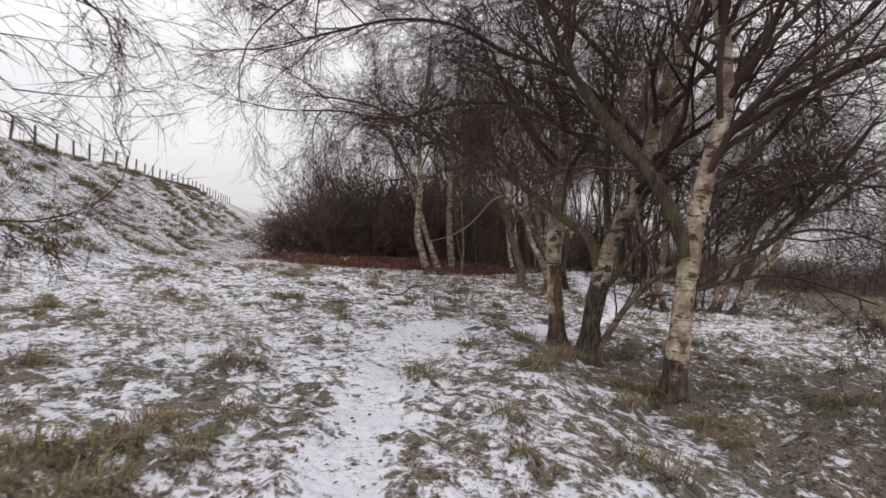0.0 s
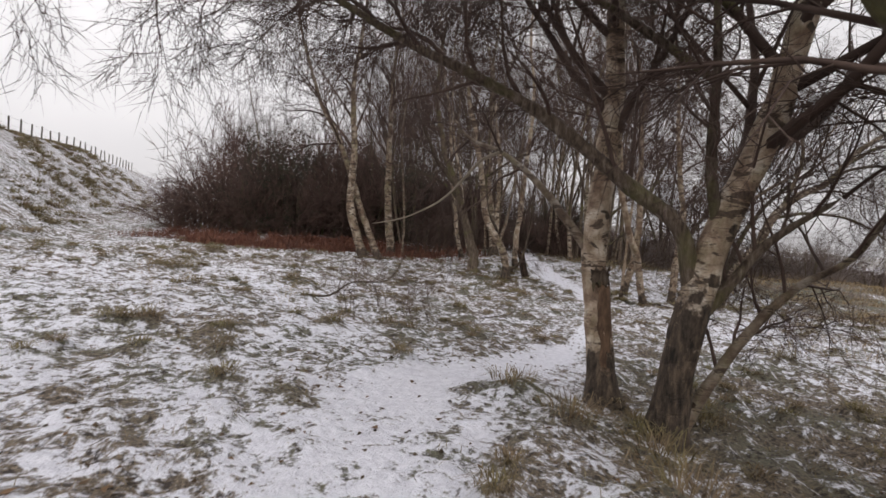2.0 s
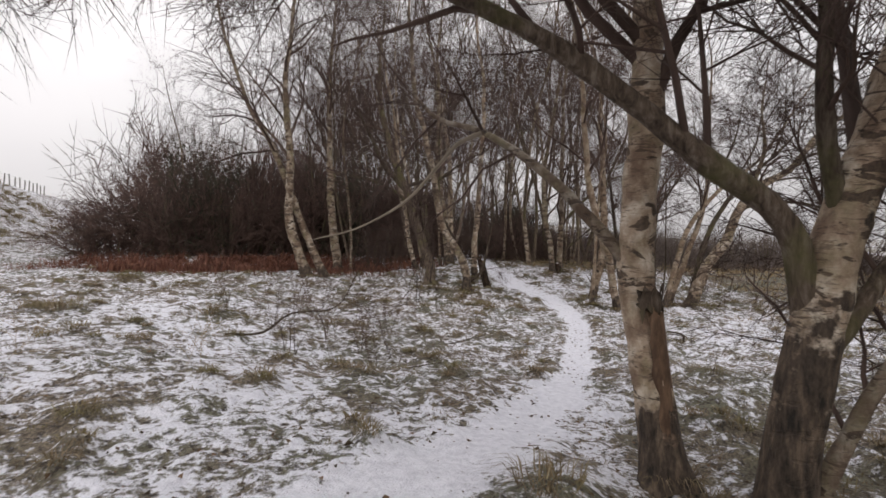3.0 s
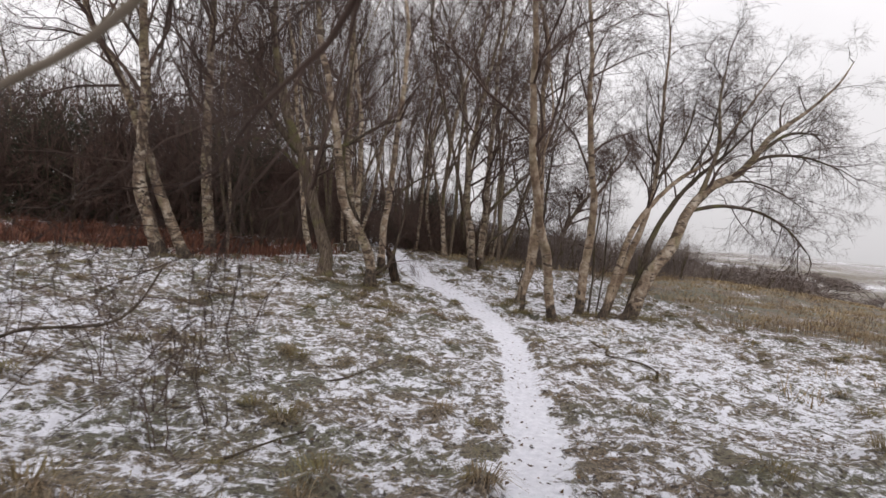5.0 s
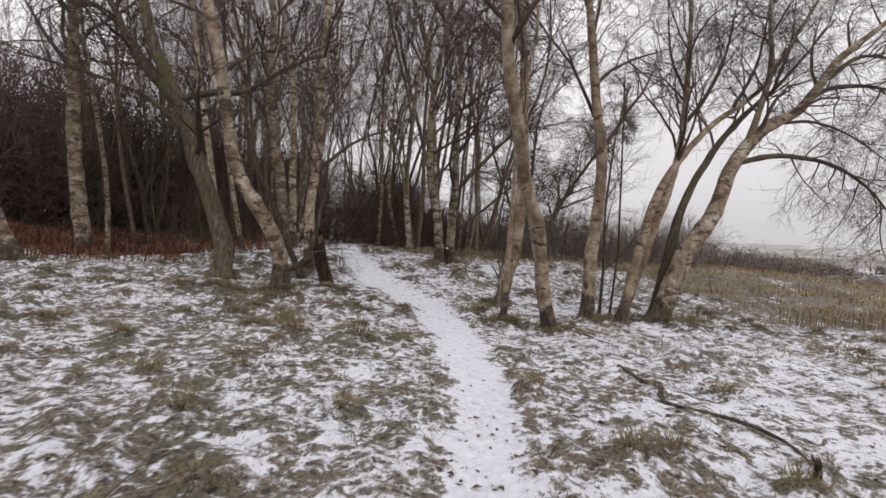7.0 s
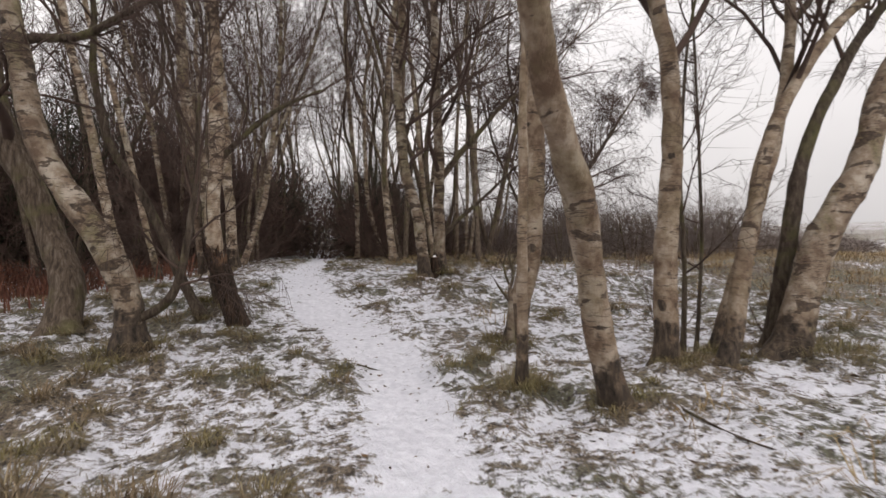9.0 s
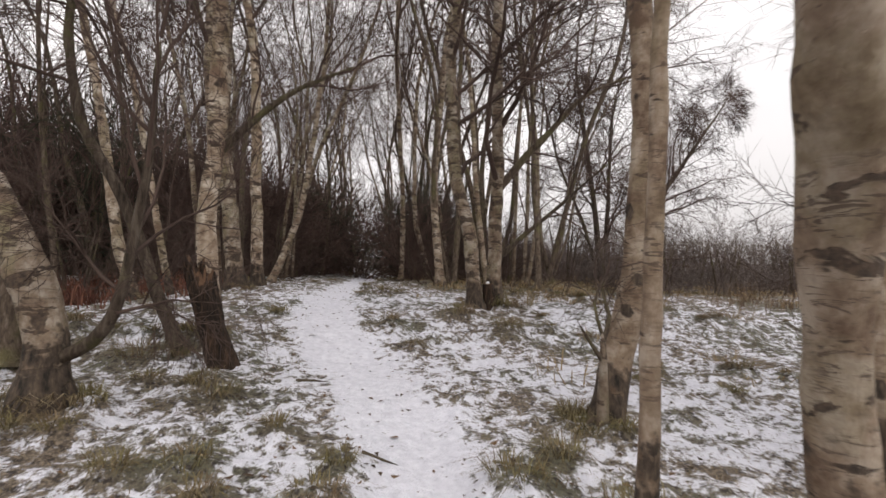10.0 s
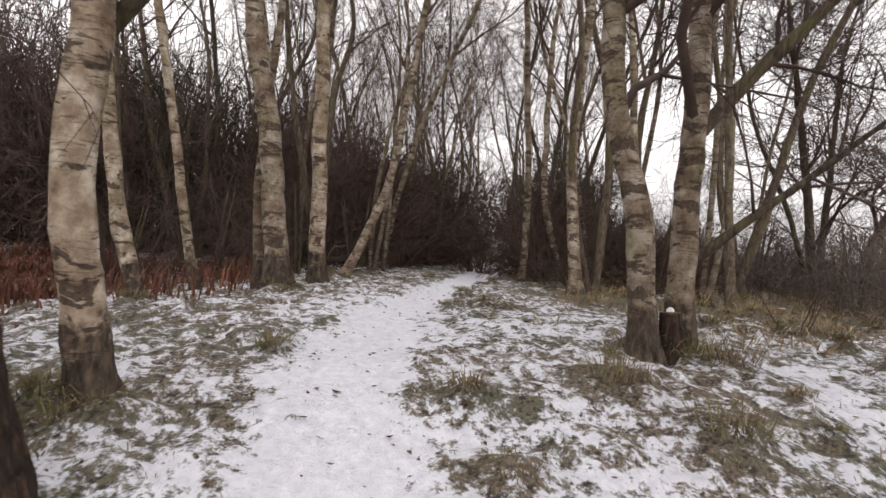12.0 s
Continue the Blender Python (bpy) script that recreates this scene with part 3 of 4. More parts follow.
def carpet(b, count, lo, hi, rng, keep, tall, wide):
    """Short single blades, standing thickest where the growth is; tall: shortest and longest."""
    x, y = rng.uniform(lo[0], hi[0], count), rng.uniform(lo[1], hi[1], count)
    grown, trod = GROWTH.at(x, y), TROD.at(x, y)
    clump = .5 + .5 * fine_noise(x, y, 2.3, 5) + .35 * fine_noise(x, y, 6.5, 6)
    ok = (rng.random(count) < keep * np.clip(.12 + .55 * grown, 0, 1) * np.clip(clump, 0, 1)) & (trod < .25)
    x, y, clump = x[ok], y[ok], clump[ok]
    z = GROUND_Z.at(x, y) - .008
    t = rng.uniform(tall[0], tall[1], len(x)) * (.6 + .6 * np.clip(clump, 0, 1))
    turn = rng.uniform(0, math.tau, len(x))
    lean = t * rng.uniform(.4, 1.9, len(x))
    for q in zip(x.tolist(), y.tolist(), z.tolist(), turn.tolist(), lean.tolist(), t.tolist()):
        b.blade(*q, wide)


def cover_with_grass():
    rng = random.Random(12)
    b = Blades()
    for x, y, size in TUSSOCKS:
        b.tuft(x, y, rng, size, int(55 + 70 * size), rng.uniform(.12, .20), .16)
    placed = 0
    while placed < 2600:
        x, y = rng.uniform(-8, 15), 1 + 31 * rng.random()
        if on_path(x, y) > .12 or lump(x, y) + .5 * rough(x, y) < rng.uniform(.1, .7):
            continue
        b.tuft(x, y, rng, rng.uniform(.5, 1.1), rng.randint(10, 18), rng.uniform(.06, .12), .09)
        placed += 1
    g = np.random.default_rng(12)
    carpet(b, 120000, (-7, 1), (13.5, 14), g, .9, (.025, .075), .0026)
    carpet(b, 150000, (-5, 14), (14, 30), g, .9, (.03, .085), .0028)
    # tufts on the embankment's side
    n = 0
    while n < 1300:
        y = rng.uniform(8, 60)
        u = rng.uniform(.3, 11)
        x = -7.5 - .258 * (y - 8.7) - u / .968
        if noise.noise((x * .6, y * .6, 41)) < .02:
            continue
        b.tuft(x, y, rng, rng.uniform(1.0, 2.2), 40, .18, .15, .007)
        n += 1
    b.made("grass", M_GRASS, "straw and olive tussock grass poking through snow", "grass")


def strew_leaves():
    rng = random.Random(5)
    v, f = [], []
    while len(f) < 26000:
        x, y = rng.uniform(-6, 14), rng.uniform(1, 30)
        if rng.random() > .25 + .75 * sstep(-.1, .4, noise.noise((x * .7, y * .7, 21))):
            continue
        z = height(x, y) + .008
        s, a = rng.uniform(.008, .026) + .02 * rng.random() ** 5, rng.uniform(0, math.tau)
        ca, sa = math.cos(a) * s, math.sin(a) * s
        t = rng.uniform(-.4, .8) * s
        n = len(v)
        v += [(x - ca, y - sa, z), (x + sa * .6, y - ca * .6, z + t), (x + ca, y + sa, z + .3 * s), (x - sa * .6, y + ca * .6, z + t)]
        f += [(n, n + 1, n + 2), (n, n + 2, n + 3)]
    tagged(new("fallen_leaves", mesh("fallen_leaves", v, f, M_LEAF, False)), "brown curled fallen leaves strewn over snow", "leaves", kind="stuff")


def far_grass():
    rng = random.Random(31)
    b = Blades()
    # tall dry grass of the open field
    n = 0
    while n < 2600:
        x, y = 8.5 + 38 * rng.random() ** 1.5, rng.uniform(12, 52)
        if rng.random() > field(x, y) + .05 or noise.noise((x * .35, y * .35, 14)) < -.35 or on_path(x, y) > 0:
            continue
        b.tuft(x, y, rng, rng.uniform(.8, 2.0), 18, rng.uniform(.12, .22), .24, .003 + .00015 * x)
        n += 1
    # standing dead stalks among it
    w = Blades()
    n = 0
    while n < 11000:
        x, y = 11.5 + 20 * rng.random() ** 1.6, rng.uniform(16, 40)
        if x < 12.2 + .08 * (y - 20) or noise.noise((x * .45, y * .45, 52)) < .12 * rng.random() + .5 * (1 - sstep(0, 6, x - 12.2 - 1.5 * noise.noise((y * .4, 3, 1)))):
            continue
        t = (.12 + .6 * rng.random() ** 2) * (.75 + .6 * noise.noise((x * .8, y * .8, 3)))
        w.blade(x, y, height(x, y) - .03, rng.uniform(0, math.tau), t * rng.uniform(.0, .6), t, .005)
        n += 1
    w.made("dead_stalks", M_STALK, "brown dead weed stalks standing in dry grass", "weeds")
    b.made("field_grass", M_FIELD, "tall tan dry grass in the open field", "grass")
    c = Blades()
    n = 0
    while n < 21000:
        x, y = rng.triangular(-11, 5.5, -3), rng.uniform(24.5, 34)
        stray = rng.random() < .22 and noise.noise((x * .6, y * .6, 71)) > .05
        if not (stray or 27.4 + .12 * x + 3.0 * noise.noise((x * .5, 0, 2)) < y < 32.5 + .1 * x) or y < 25.5 or noise.noise((x * .8, y * .8, 6)) < -.4 or bank_side(x, y) > .8:
            continue
        t = rng.uniform(.15, .8) * (.65 + .7 * noise.noise((x * .9, y * .9, 8)))
        c.blade(x, y, height(x, y) - .03, rng.uniform(0, math.tau), t * rng.uniform(.2, .9), t, .014)
        n += 1
    c.made("bracken", M_BRACKEN, "band of dead rust-red bracken before the thicket", "bracken")


cover_with_grass()
strew_leaves()
far_grass()


# ---- the two birches and the dark tree by the bank ----
tree(2.85, 6.05, [(((2.84, 6.05, -.1), (2.87, 6.05, .95), (2.92, 6.05, 1.67), (3.06, 6.05, 2.70), (3.16, 6.05, 3.45), (3.02, 6.05, 4.55)), .125)],
     "pale birch with a dark forked limb beside a grassy bank", M_BIRCH,
     limbs=[(((2.88, 6.03, 1.55), (2.53, 6.1, 2.3), (2.03, 6.15, 2.84), (1.44, 6.2, 3.59), (.98, 6.25, 4.41), (.6, 6.3, 5.4)), .085, M_LIMB),
            (((3.16, 6.06, 3.4), (3.51, 6.10, 4.08), (3.80, 6.10, 4.62)), .06, M_LIMB),
            (((2.98, 6.1, 1.2), (3.4, 6.1, 1.5), (4.08, 6.10, 2.01), (5.07, 6.09, 3.47)), .045, M_LIMB),
            (((2.95, 6.1, 1.15), (3.5, 6.1, 1.33), (4.13, 6.10, 1.41), (5.26, 6.09, 1.14)), .03, M_LIMB),
            (((3.05, 6.1, 2.3), (3.4, 6.15, 2.5), (3.98, 6.2, 2.8), (4.59, 6.3, 3.35), (5.2, 6.4, 4.1)), .032, M_LIMB),
            (((3.0, 6.1, 1.75), (3.3, 6.0, 2.1), (3.88, 5.95, 2.45), (4.66, 5.9, 2.51), (5.4, 5.9, 2.3)), .028, M_LIMB)], seed=3, crown=42, crown_from=1.9, reach=3.3, twig=.0028)
PEELED = tree(2.06, 8.66, [(((2.08, 8.64, -.05), (2.02, 8.74, .65), (1.96, 8.84, 1.25), (1.95, 8.86, 2.1), (2.0, 8.93, 2.9), (2.0, 8.98, 3.6), (1.92, 9.0, 4.5)), .135)],
     "pale birch with peeling bark and a broken side limb", M_BIRCH,
     limbs=[(((1.90, 8.84, 1.40), (1.68, 9.05, 1.75), (1.45, 9.5, 2.16), (1.15, 10.0, 2.52), (.85, 10.5, 2.72), (.6, 10.9, 3.1)), .05, M_MOSSY),
            (((1.15, 10.0, 2.52), (.95, 10.15, 2.42), (.72, 10.25, 2.12), (.5, 10.4, 1.87), (.1, 10.6, 1.63), (-.35, 10.7, 1.5)), .02, M_PALE_LIMB, True)], seed=4, crown=28, crown_from=2.4, reach=3.3, twig=.0028)
tree(2.42, 8.0, [(((2.38, 8.02, -.24), (2.44, 8.0, .72), (2.55, 7.98, 1.39), (2.74, 7.94, 2.02), (2.97, 7.89, 2.76), (3.10, 7.87, 3.4)), .155)],
     "forked birch with a dark furrowed foot and pale upper stem", M_BIRCH, name="forked_tree",
     limbs=[(((2.46, 7.99, 1.2), (2.3, 8.02, 1.72), (1.85, 8.12, 2.05), (1.51, 8.20, 2.31), (1.01, 8.31, 2.64), (.48, 8.43, 2.89), (-.17, 8.57, 3.17), (-1.2, 8.8, 3.7)), .08, M_GREY),
            (((2.62, 7.96, 1.7), (2.50, 7.98, 2.33), (2.44, 7.99, 3.33), (2.3, 8.0, 4.6)), .058, M_LIMB),
            (((2.5, 7.95, .95), (2.74, 7.92, 1.24), (3.03, 7.86, 1.67), (3.58, 7.74, 2.11)), .062, M_GREY),
            (((2.5, 8.0, -.1), (2.72, 7.98, .38), (2.98, 7.97, .82), (3.42, 7.95, 1.30), (3.95, 7.92, 1.62), (4.3, 7.9, 2.2)), .06, M_MOSSY),
            (((2.5, 8.0, 3.0), (1.84, 8.2, 3.45), (.91, 8.2, 3.76), (.02, 8.2, 3.69), (-.85, 8.2, 3.4), (-1.75, 8.2, 3.45), (-2.4, 8.2, 3.4)), .04, M_LIMB),
            (((2.6, 8.0, 3.6), (1.84, 8.2, 4.3), (.84, 8.2, 4.56), (-.08, 8.3, 4.98), (-.98, 8.4, 5.04), (-1.85, 8.3, 4.75), (-2.8, 8.2, 4.4)), .045, M_LIMB),
            (((2.6, 7.9, 4.2), (1.69, 8.2, 5.2), (.77, 8.2, 5.58), (-.49, 8.1, 5.66), (-1.55, 8.0, 5.49), (-2.5, 8.0, 5.05), (-3.0, 8.0, 4.6)), .045, M_LIMB)], seed=5, crown=28, crown_from=2.0, reach=3.5, twig=.0027, hang=((8, .0, .16), (7, .06, .24), (4, .12, .25), (0, .1, .2)), low_len=2.6)



def bark_patch(root, name, label, axis, z0, z1, a0, a1, r, material, ragged=.05, curl=0.0, seed=1):
    """A sheet of bark or bared wood wrapped on a trunk; axis: (x, y) of the trunk at z0 and z1."""
    rng = random.Random(seed)
    rows, cols, v, f = 12, 9, [], []
    for i in range(rows + 1):
        u = i / rows
        cx, cy = [a + (b - a) * u for a, b in zip(*axis)]
        for j in range(cols + 1):
            w = j / cols
            a = a0 + (a1 - a0) * w + ragged * 4 * noise.noise((u * 5, seed, w * 2)) * (1 if j in (0, cols) else .2)
            rr = r + .004 + curl * max(0, u - .7) ** 2 * 8 + .004 * noise.noise((u * 9, w * 6, seed))
            z = z0 + (z1 - z0) * u + (ragged * 1.6 * noise.noise((w * 6, seed * 3, 1)) if i in (0, rows) else 0)
            v.append((cx + math.cos(a) * rr, cy + math.sin(a) * rr, z))
    for i in range(rows):
        for j in range(cols):
            p = i * (cols + 1) + j
            f.append((p, p + 1, p + cols + 2, p + cols + 1))
    me = mesh(name, [tuple(Vector(p) - root.location) for p in v], f, material)
    ob = part(name, me, root, label)
    s = ob.modifiers.new("thick", 'SOLIDIFY')
    s.thickness = .006


k = Mat("bared_inner_bark", 0.7, 0.25)
M_BARED = k.done(k.mix(k.ramp(k.noise(1, 4, 0.6, co=k.scaled(14, 14, 5)), [(0.4, 0.0), (0.62, 0.9)]), (0.16, 0.10, 0.062), (0.065, 0.038, 0.024)), k.noise(1, 4, co=k.scaled(30, 30, 8)), 0.7, 0.01)
bark_patch(PEELED, "bared_patch", "reddish bared inner bark", ((2.045, 8.70), (1.975, 8.82)), .30, 1.12, -1.95, -.65, .134, M_BARED, .09, seed=2)
bark_patch(PEELED, "bark_flap", "dark curled flap of bark", ((1.975, 8.82), (1.96, 8.84)), 1.12, 1.27, -2.3, -.9, .138, M_DARK, .10, .03, seed=3)

# ---- trees along the path ----
tree(-.45, 24.9, [(((-.5, 24.93, -.3), (-1.18, 25.24, 1.89), (-1.26, 25.27, 4.11), (-1.45, 25.36, 6.28)), .18)], "tall mossy birch in a clump of three", M_BIRCH_OLD, seed=6, top=13.5, crown=20, crown_from=4.2, reach=3.8, twig=.0034)
tree(.2, 25.0, [(((.15, 25.02, -.3), (-.68, 25.41, 1.68), (-1.84, 25.94, 4.57), (-2.82, 26.39, 6.24)), .15)], "leaning mossy birch in a clump of three", M_BIRCH_OLD, seed=7, top=13, crown=20, crown_from=4.2, reach=3.8, twig=.0034)
tree(.72, 28.1, [(((.72, 28.09, -.15), (.31, 28.28, 3.23), (.13, 28.36, 7.8)), .2)], "straight mossy birch in a clump of three", M_BIRCH_OLD, seed=8, top=14, crown=20, crown_from=4.2, reach=3.6)
tree(3.8, 23.6, [(((3.79, 23.62, -.25), (3.80, 23.75, .5), (3.62, 23.9, 1.1), (3.2, 24, 2.29), (2.8, 24, 3.4), (2.35, 24.0, 4.3), (2.12, 24.0, 5.25)), .19)],
     "thick dark-barked tree leaning over the clearing", M_GREY, name="dark_tree",
     limbs=[(((2.85, 24, 3.3), (2.4, 24.05, 3.75), (2.01, 24.1, 4.19), (1.67, 24.2, 4.92), (1.1, 24.3, 6.0)), .11, M_LIMB),
            (((2.85, 23.95, 3.4), (3.5, 23.85, 3.62), (4.04, 23.8, 3.73), (4.92, 23.75, 4.4), (5.88, 23.7, 4.96)), .07, M_LIMB),
            (((3.1, 24, 2.6), (2.3, 23.9, 3.3), (1.2, 23.8, 3.6), (.2, 23.7, 3.7)), .05, M_LIMB)], seed=9, top=11, crown=8, hang=SINUOUS)
tree(4.68, 22.1, [(((4.70, 22.08, -.3), (4.66, 22.1, .44), (4.44, 22.2, 1.08), (4.05, 22.4, 1.65), (3.80, 22.5, 2.25), (3.57, 22.62, 3.6), (3.25, 22.75, 5.0)), .145)],
     "crooked birch with a low branch curving off its foot", M_BIRCH_OLD, limbs=[(((4.66, 22.12, .15), (5.02, 21.97, .35), (5.19, 21.90, .71), (5.34, 21.83, 1.6), (5.4, 21.8, 2.6)), .055, M_LIMB)], seed=10, top=12.5, crown=9, crown_from=3.5, plan=SINUOUS)
tree(5.4, 23.62, [(((5.4, 23.62, -.18), (5.13, 23.78, .44), (4.88, 23.9, 1.12), (4.55, 23.95, 1.85), (4.25, 24.0, 2.4), (4.1, 24.0, 3.2), (4.1, 24.05, 4.2)), .07)], "slim dark tree behind a broken stump", M_LIMB, name="young_tree", seed=12, top=7.0, crown_from=1.8, crown=5, plan=SINUOUS)
tree(5.64, 24.12, [(((5.64, 24.12, -.14), (5.56, 24.05, .72), (5.51, 23.98, 1.5), (5.57, 23.95, 2.26), (5.6, 23.9, 3.3)), .115)], "silvery birch with black scars by the path", M_BIRCH,
     limbs=[(((5.5, 24.1, 2.1), (5.95, 24.05, 2.6), (6.45, 24.0, 3.05), (7.2, 23.95, 3.45)), .055, M_LIMB)], seed=13, top=12, crown_from=3.8, crown=9, plan=SINUOUS, hang=SINUOUS)
tree(4.06, 27.7, [(((4.06, 27.67, .03), (3.68, 27.70, 1.41), (3.48, 27.71, 2.73), (3.29, 27.72, 3.84)), .1), (((4.5, 28.3, .05), (4.2, 28.3, 1.6), (3.9, 28.3, 3.2)), .07)], "twin-stemmed slim pale birch beside the path", M_BIRCH, seed=14, top=13, crown_from=4.5, plan=SINUOUS)
tree(5.65, 28.1, [(((5.63, 28.08, .2), (5.43, 28.10, 2.20), (5.20, 28.11, 3.32), (5.02, 28.13, 4.21)), .165), (((5.3, 28.3, .2), (5.2, 28.4, 2.2), (5.3, 28.5, 4.2)), .06)], "stout birch with a mossy split foot", M_BIRCH_OLD, seed=15, top=14, crown_from=4.5)
tree(6.0, 29.0, [(((5.99, 28.99, .29), (5.90, 28.99, 2.14), (5.79, 29.0, 4.72)), .125)], "slender straight pale birch beside the path", M_BIRCH, seed=16, top=14, crown_from=5)
tree(9.7, 25.55, [(((9.46, 25.40, .3), (9.33, 25.44, 1.46), (9.06, 25.50, 2.54), (8.95, 25.52, 4.35)), .125), (((9.98, 25.75, .36), (9.93, 25.77, 1.52), (9.95, 25.76, 3.07), (9.89, 25.78, 4.63)), .13)],
     "twin-stemmed birch with long limbs over the field", M_BIRCH_OLD,
     limbs=[(((9.96, 25.75, 1.1), (10.5, 25.6, 1.6), (11.05, 25.46, 2.10), (11.92, 25.25, 2.91)), .05, M_LIMB), (((9.95, 25.75, 2.3), (10.4, 25.62, 2.9), (10.78, 25.52, 3.33), (11.43, 25.37, 4.05), (12.24, 25.18, 4.48)), .075, M_GREY)], seed=17, top=12, crown=18, crown_from=1.9, reach=3.4, hang=SINUOUS)
tree(8.4, 18.9, [(((8.42, 18.92, -.38), (8.23, 18.9, .2), (8.05, 18.82, .75), (7.8, 18.65, 1.25), (7.42, 18.4, 1.8), (7.02, 18.12, 2.5), (6.72, 17.95, 3.2), (6.5, 17.85, 4.5)), .112)], "tan-barked birch bending over the path, dark hollow foot", M_BIRCH_TAN, seed=18, top=10.5, crown_from=3.4, crown=14, reach=3.2)
tree(7.97, 19.6, [(((7.96, 19.61, -.38), (7.98, 19.60, .6), (7.99, 19.60, 1.5), (8.0, 19.58, 2.6), (8.05, 19.56, 3.6)), .053)], "slim straight birch with grass round its foot", M_BIRCH_TAN, seed=19, top=7.5, crown_from=3.2, crown=7)
tree(8.87, 21.1, [(((8.82, 21.1, -.33), (8.98, 21.08, .45), (9.09, 21.06, 1.1), (9.12, 21.05, 1.9), (9.12, 21.05, 2.6), (9.05, 21.07, 3.4)), .135)], "leaning birch with a reddish split foot and a broken side shoot", M_BIRCH_TAN,
     limbs=[(((8.70, 20.95, -.33), (8.69, 20.95, .0), (8.68, 20.94, .3), (8.66, 20.93, .52)), .055, M_MOSSY, True),
            (((8.68, 20.94, .28), (8.52, 20.92, .46), (8.40, 20.9, .62)), .022, M_LIMB, True),
            (((8.68, 20.94, .42), (8.76, 20.98, .62), (8.70, 21.0, .85), (8.86, 21.0, 1.0)), .02, M_LIMB),
            (((8.67, 20.94, .48), (8.60, 20.95, .72), (8.72, 20.98, .95)), .016, M_LIMB)], seed=20, top=10.5, crown_from=3.2, hang=((4, .1, .35), (3, .1, .35), (0, 0, .2)))
tree(9.88, 19.75, [(((9.88, 19.75, -.36), (9.89, 19.75, .84), (9.94, 19.72, 2.03), (9.92, 19.73, 2.92), (9.79, 19.79, 3.52), (9.55, 19.9, 5.4)), .125)], "straight tan birch in a clump", M_BIRCH_TAN, seed=21, top=10.5, crown_from=2.8, crown=16, reach=3.2)
tree(10.85, 19.9, [(((10.85, 19.9, -.38), (11.2, 19.85, .7), (11.58, 19.8, 1.75), (11.92, 19.8, 2.7), (12.08, 19.8, 4.0), (12.1, 19.85, 5.6)), .105)], "birch leaning outward in a clump", M_BIRCH_TAN,
     limbs=[(((12.05, 19.8, 3.6), (12.5, 19.7, 4.2), (12.9, 19.6, 5.2), (13.1, 19.6, 6.2)), .05, M_LIMB), (((12.1, 19.8, 4.2), (11.7, 19.9, 4.9), (11.5, 19.9, 5.8)), .035, M_LIMB)], seed=22, top=9.5, crown_from=2.8, crown=14, hang=SINUOUS, plan=SINUOUS, twig=.003)
tree(10.3, 19.4, [(((10.3, 19.4, -.38), (10.65, 19.4, .8), (10.97, 19.4, 1.9), (11.5, 19.4, 2.72), (12.4, 19.4, 3.6), (13.5, 19.3, 4.4), (14.2, 19.2, 5.35), (15.0, 19.1, 6.6)), .095)], "slim tan birch reaching far over the field", M_BIRCH_TAN,
     limbs=[(((12.9, 19.35, 4.0), (13.3, 19.2, 4.9), (13.4, 19.1, 5.9), (13.8, 19.1, 6.8)), .035, M_LIMB)], seed=23, top=7.2, crown_from=3.0, crown=10, reach=2.2, twig=.003, hang=SINUOUS, plan=SINUOUS)
tree(11.5, 19.65, [(((11.45, 19.65, -.38), (11.68, 19.6, 1.0), (12.03, 19.6, 2.06), (12.63, 19.5, 3.15), (13.46, 19.5, 3.95), (14.59, 19.4, 4.96), (16.1, 19.3, 6.6)), .10)], "slim dark birch stem arching out of a clump", M_LIMB,
     limbs=[(((14.2, 19.4, 4.6), (14.5, 19.3, 5.6), (14.4, 19.2, 6.6)), .035, M_LIMB)], seed=28, top=7.2, crown_from=3.2, crown=9, reach=2.2, twig=.003, hang=SINUOUS, plan=SINUOUS)
tree(11.2, 19.35, [(((11.2, 19.35, -.38), (11.65, 19.25, .85), (12.3, 19.15, 1.85), (12.72, 19.1, 2.85), (13.4, 19.0, 3.6), (14.37, 18.9, 4.17), (15.3, 18.7, 5.35), (16.6, 18.5, 6.4)), .185)], "thick leaning birch arching out of a clump", M_BIRCH_OLD,
     limbs=[(((12.75, 19.08, 2.85), (13.56, 18.9, 3.07), (14.27, 18.7, 3.1), (15.02, 18.5, 3.0), (15.88, 18.3, 2.62), (16.6, 18.1, 2.0)), .06, M_LIMB),
            (((12.9, 19.05, 3.05), (13.25, 19.05, 3.9), (13.45, 19.0, 4.9), (13.3, 19.0, 5.9), (13.4, 19.0, 7.0)), .075, M_MOSSY),
            (((14.3, 18.9, 4.15), (15.2, 18.8, 4.7), (16.5, 18.5, 4.87), (18.0, 18.3, 4.7)), .06, M_LIMB),
            (((13.6, 18.95, 3.72), (14.6, 18.8, 3.9), (15.6, 18.6, 3.75), (16.8, 18.4, 3.3)), .035, M_LIMB),
            (((14.9, 18.8, 4.8), (16.0, 18.7, 5.5), (17.4, 18.6, 5.7)), .06, M_LIMB)], seed=24, top=7.4, crown_from=3.6, crown=9, reach=2.2, twig=.003, hang=SINUOUS, plan=SINUOUS)
tree(10.35, 19.9, [(((10.3, 19.9, -.36), (10.33, 19.9, .6), (10.28, 19.9, 1.7), (10.4, 19.9, 3.2)), .03), (((10.75, 20.1, -.36), (10.85, 20.1, .9), (10.8, 20.1, 2.4)), .025)], "thin dark saplings among the birch clump", M_LIMB, name="sapling", seed=25, top=4.5, crown_from=.8, crown=7, reach=1.2, plan=BIRCH_LIGHT)
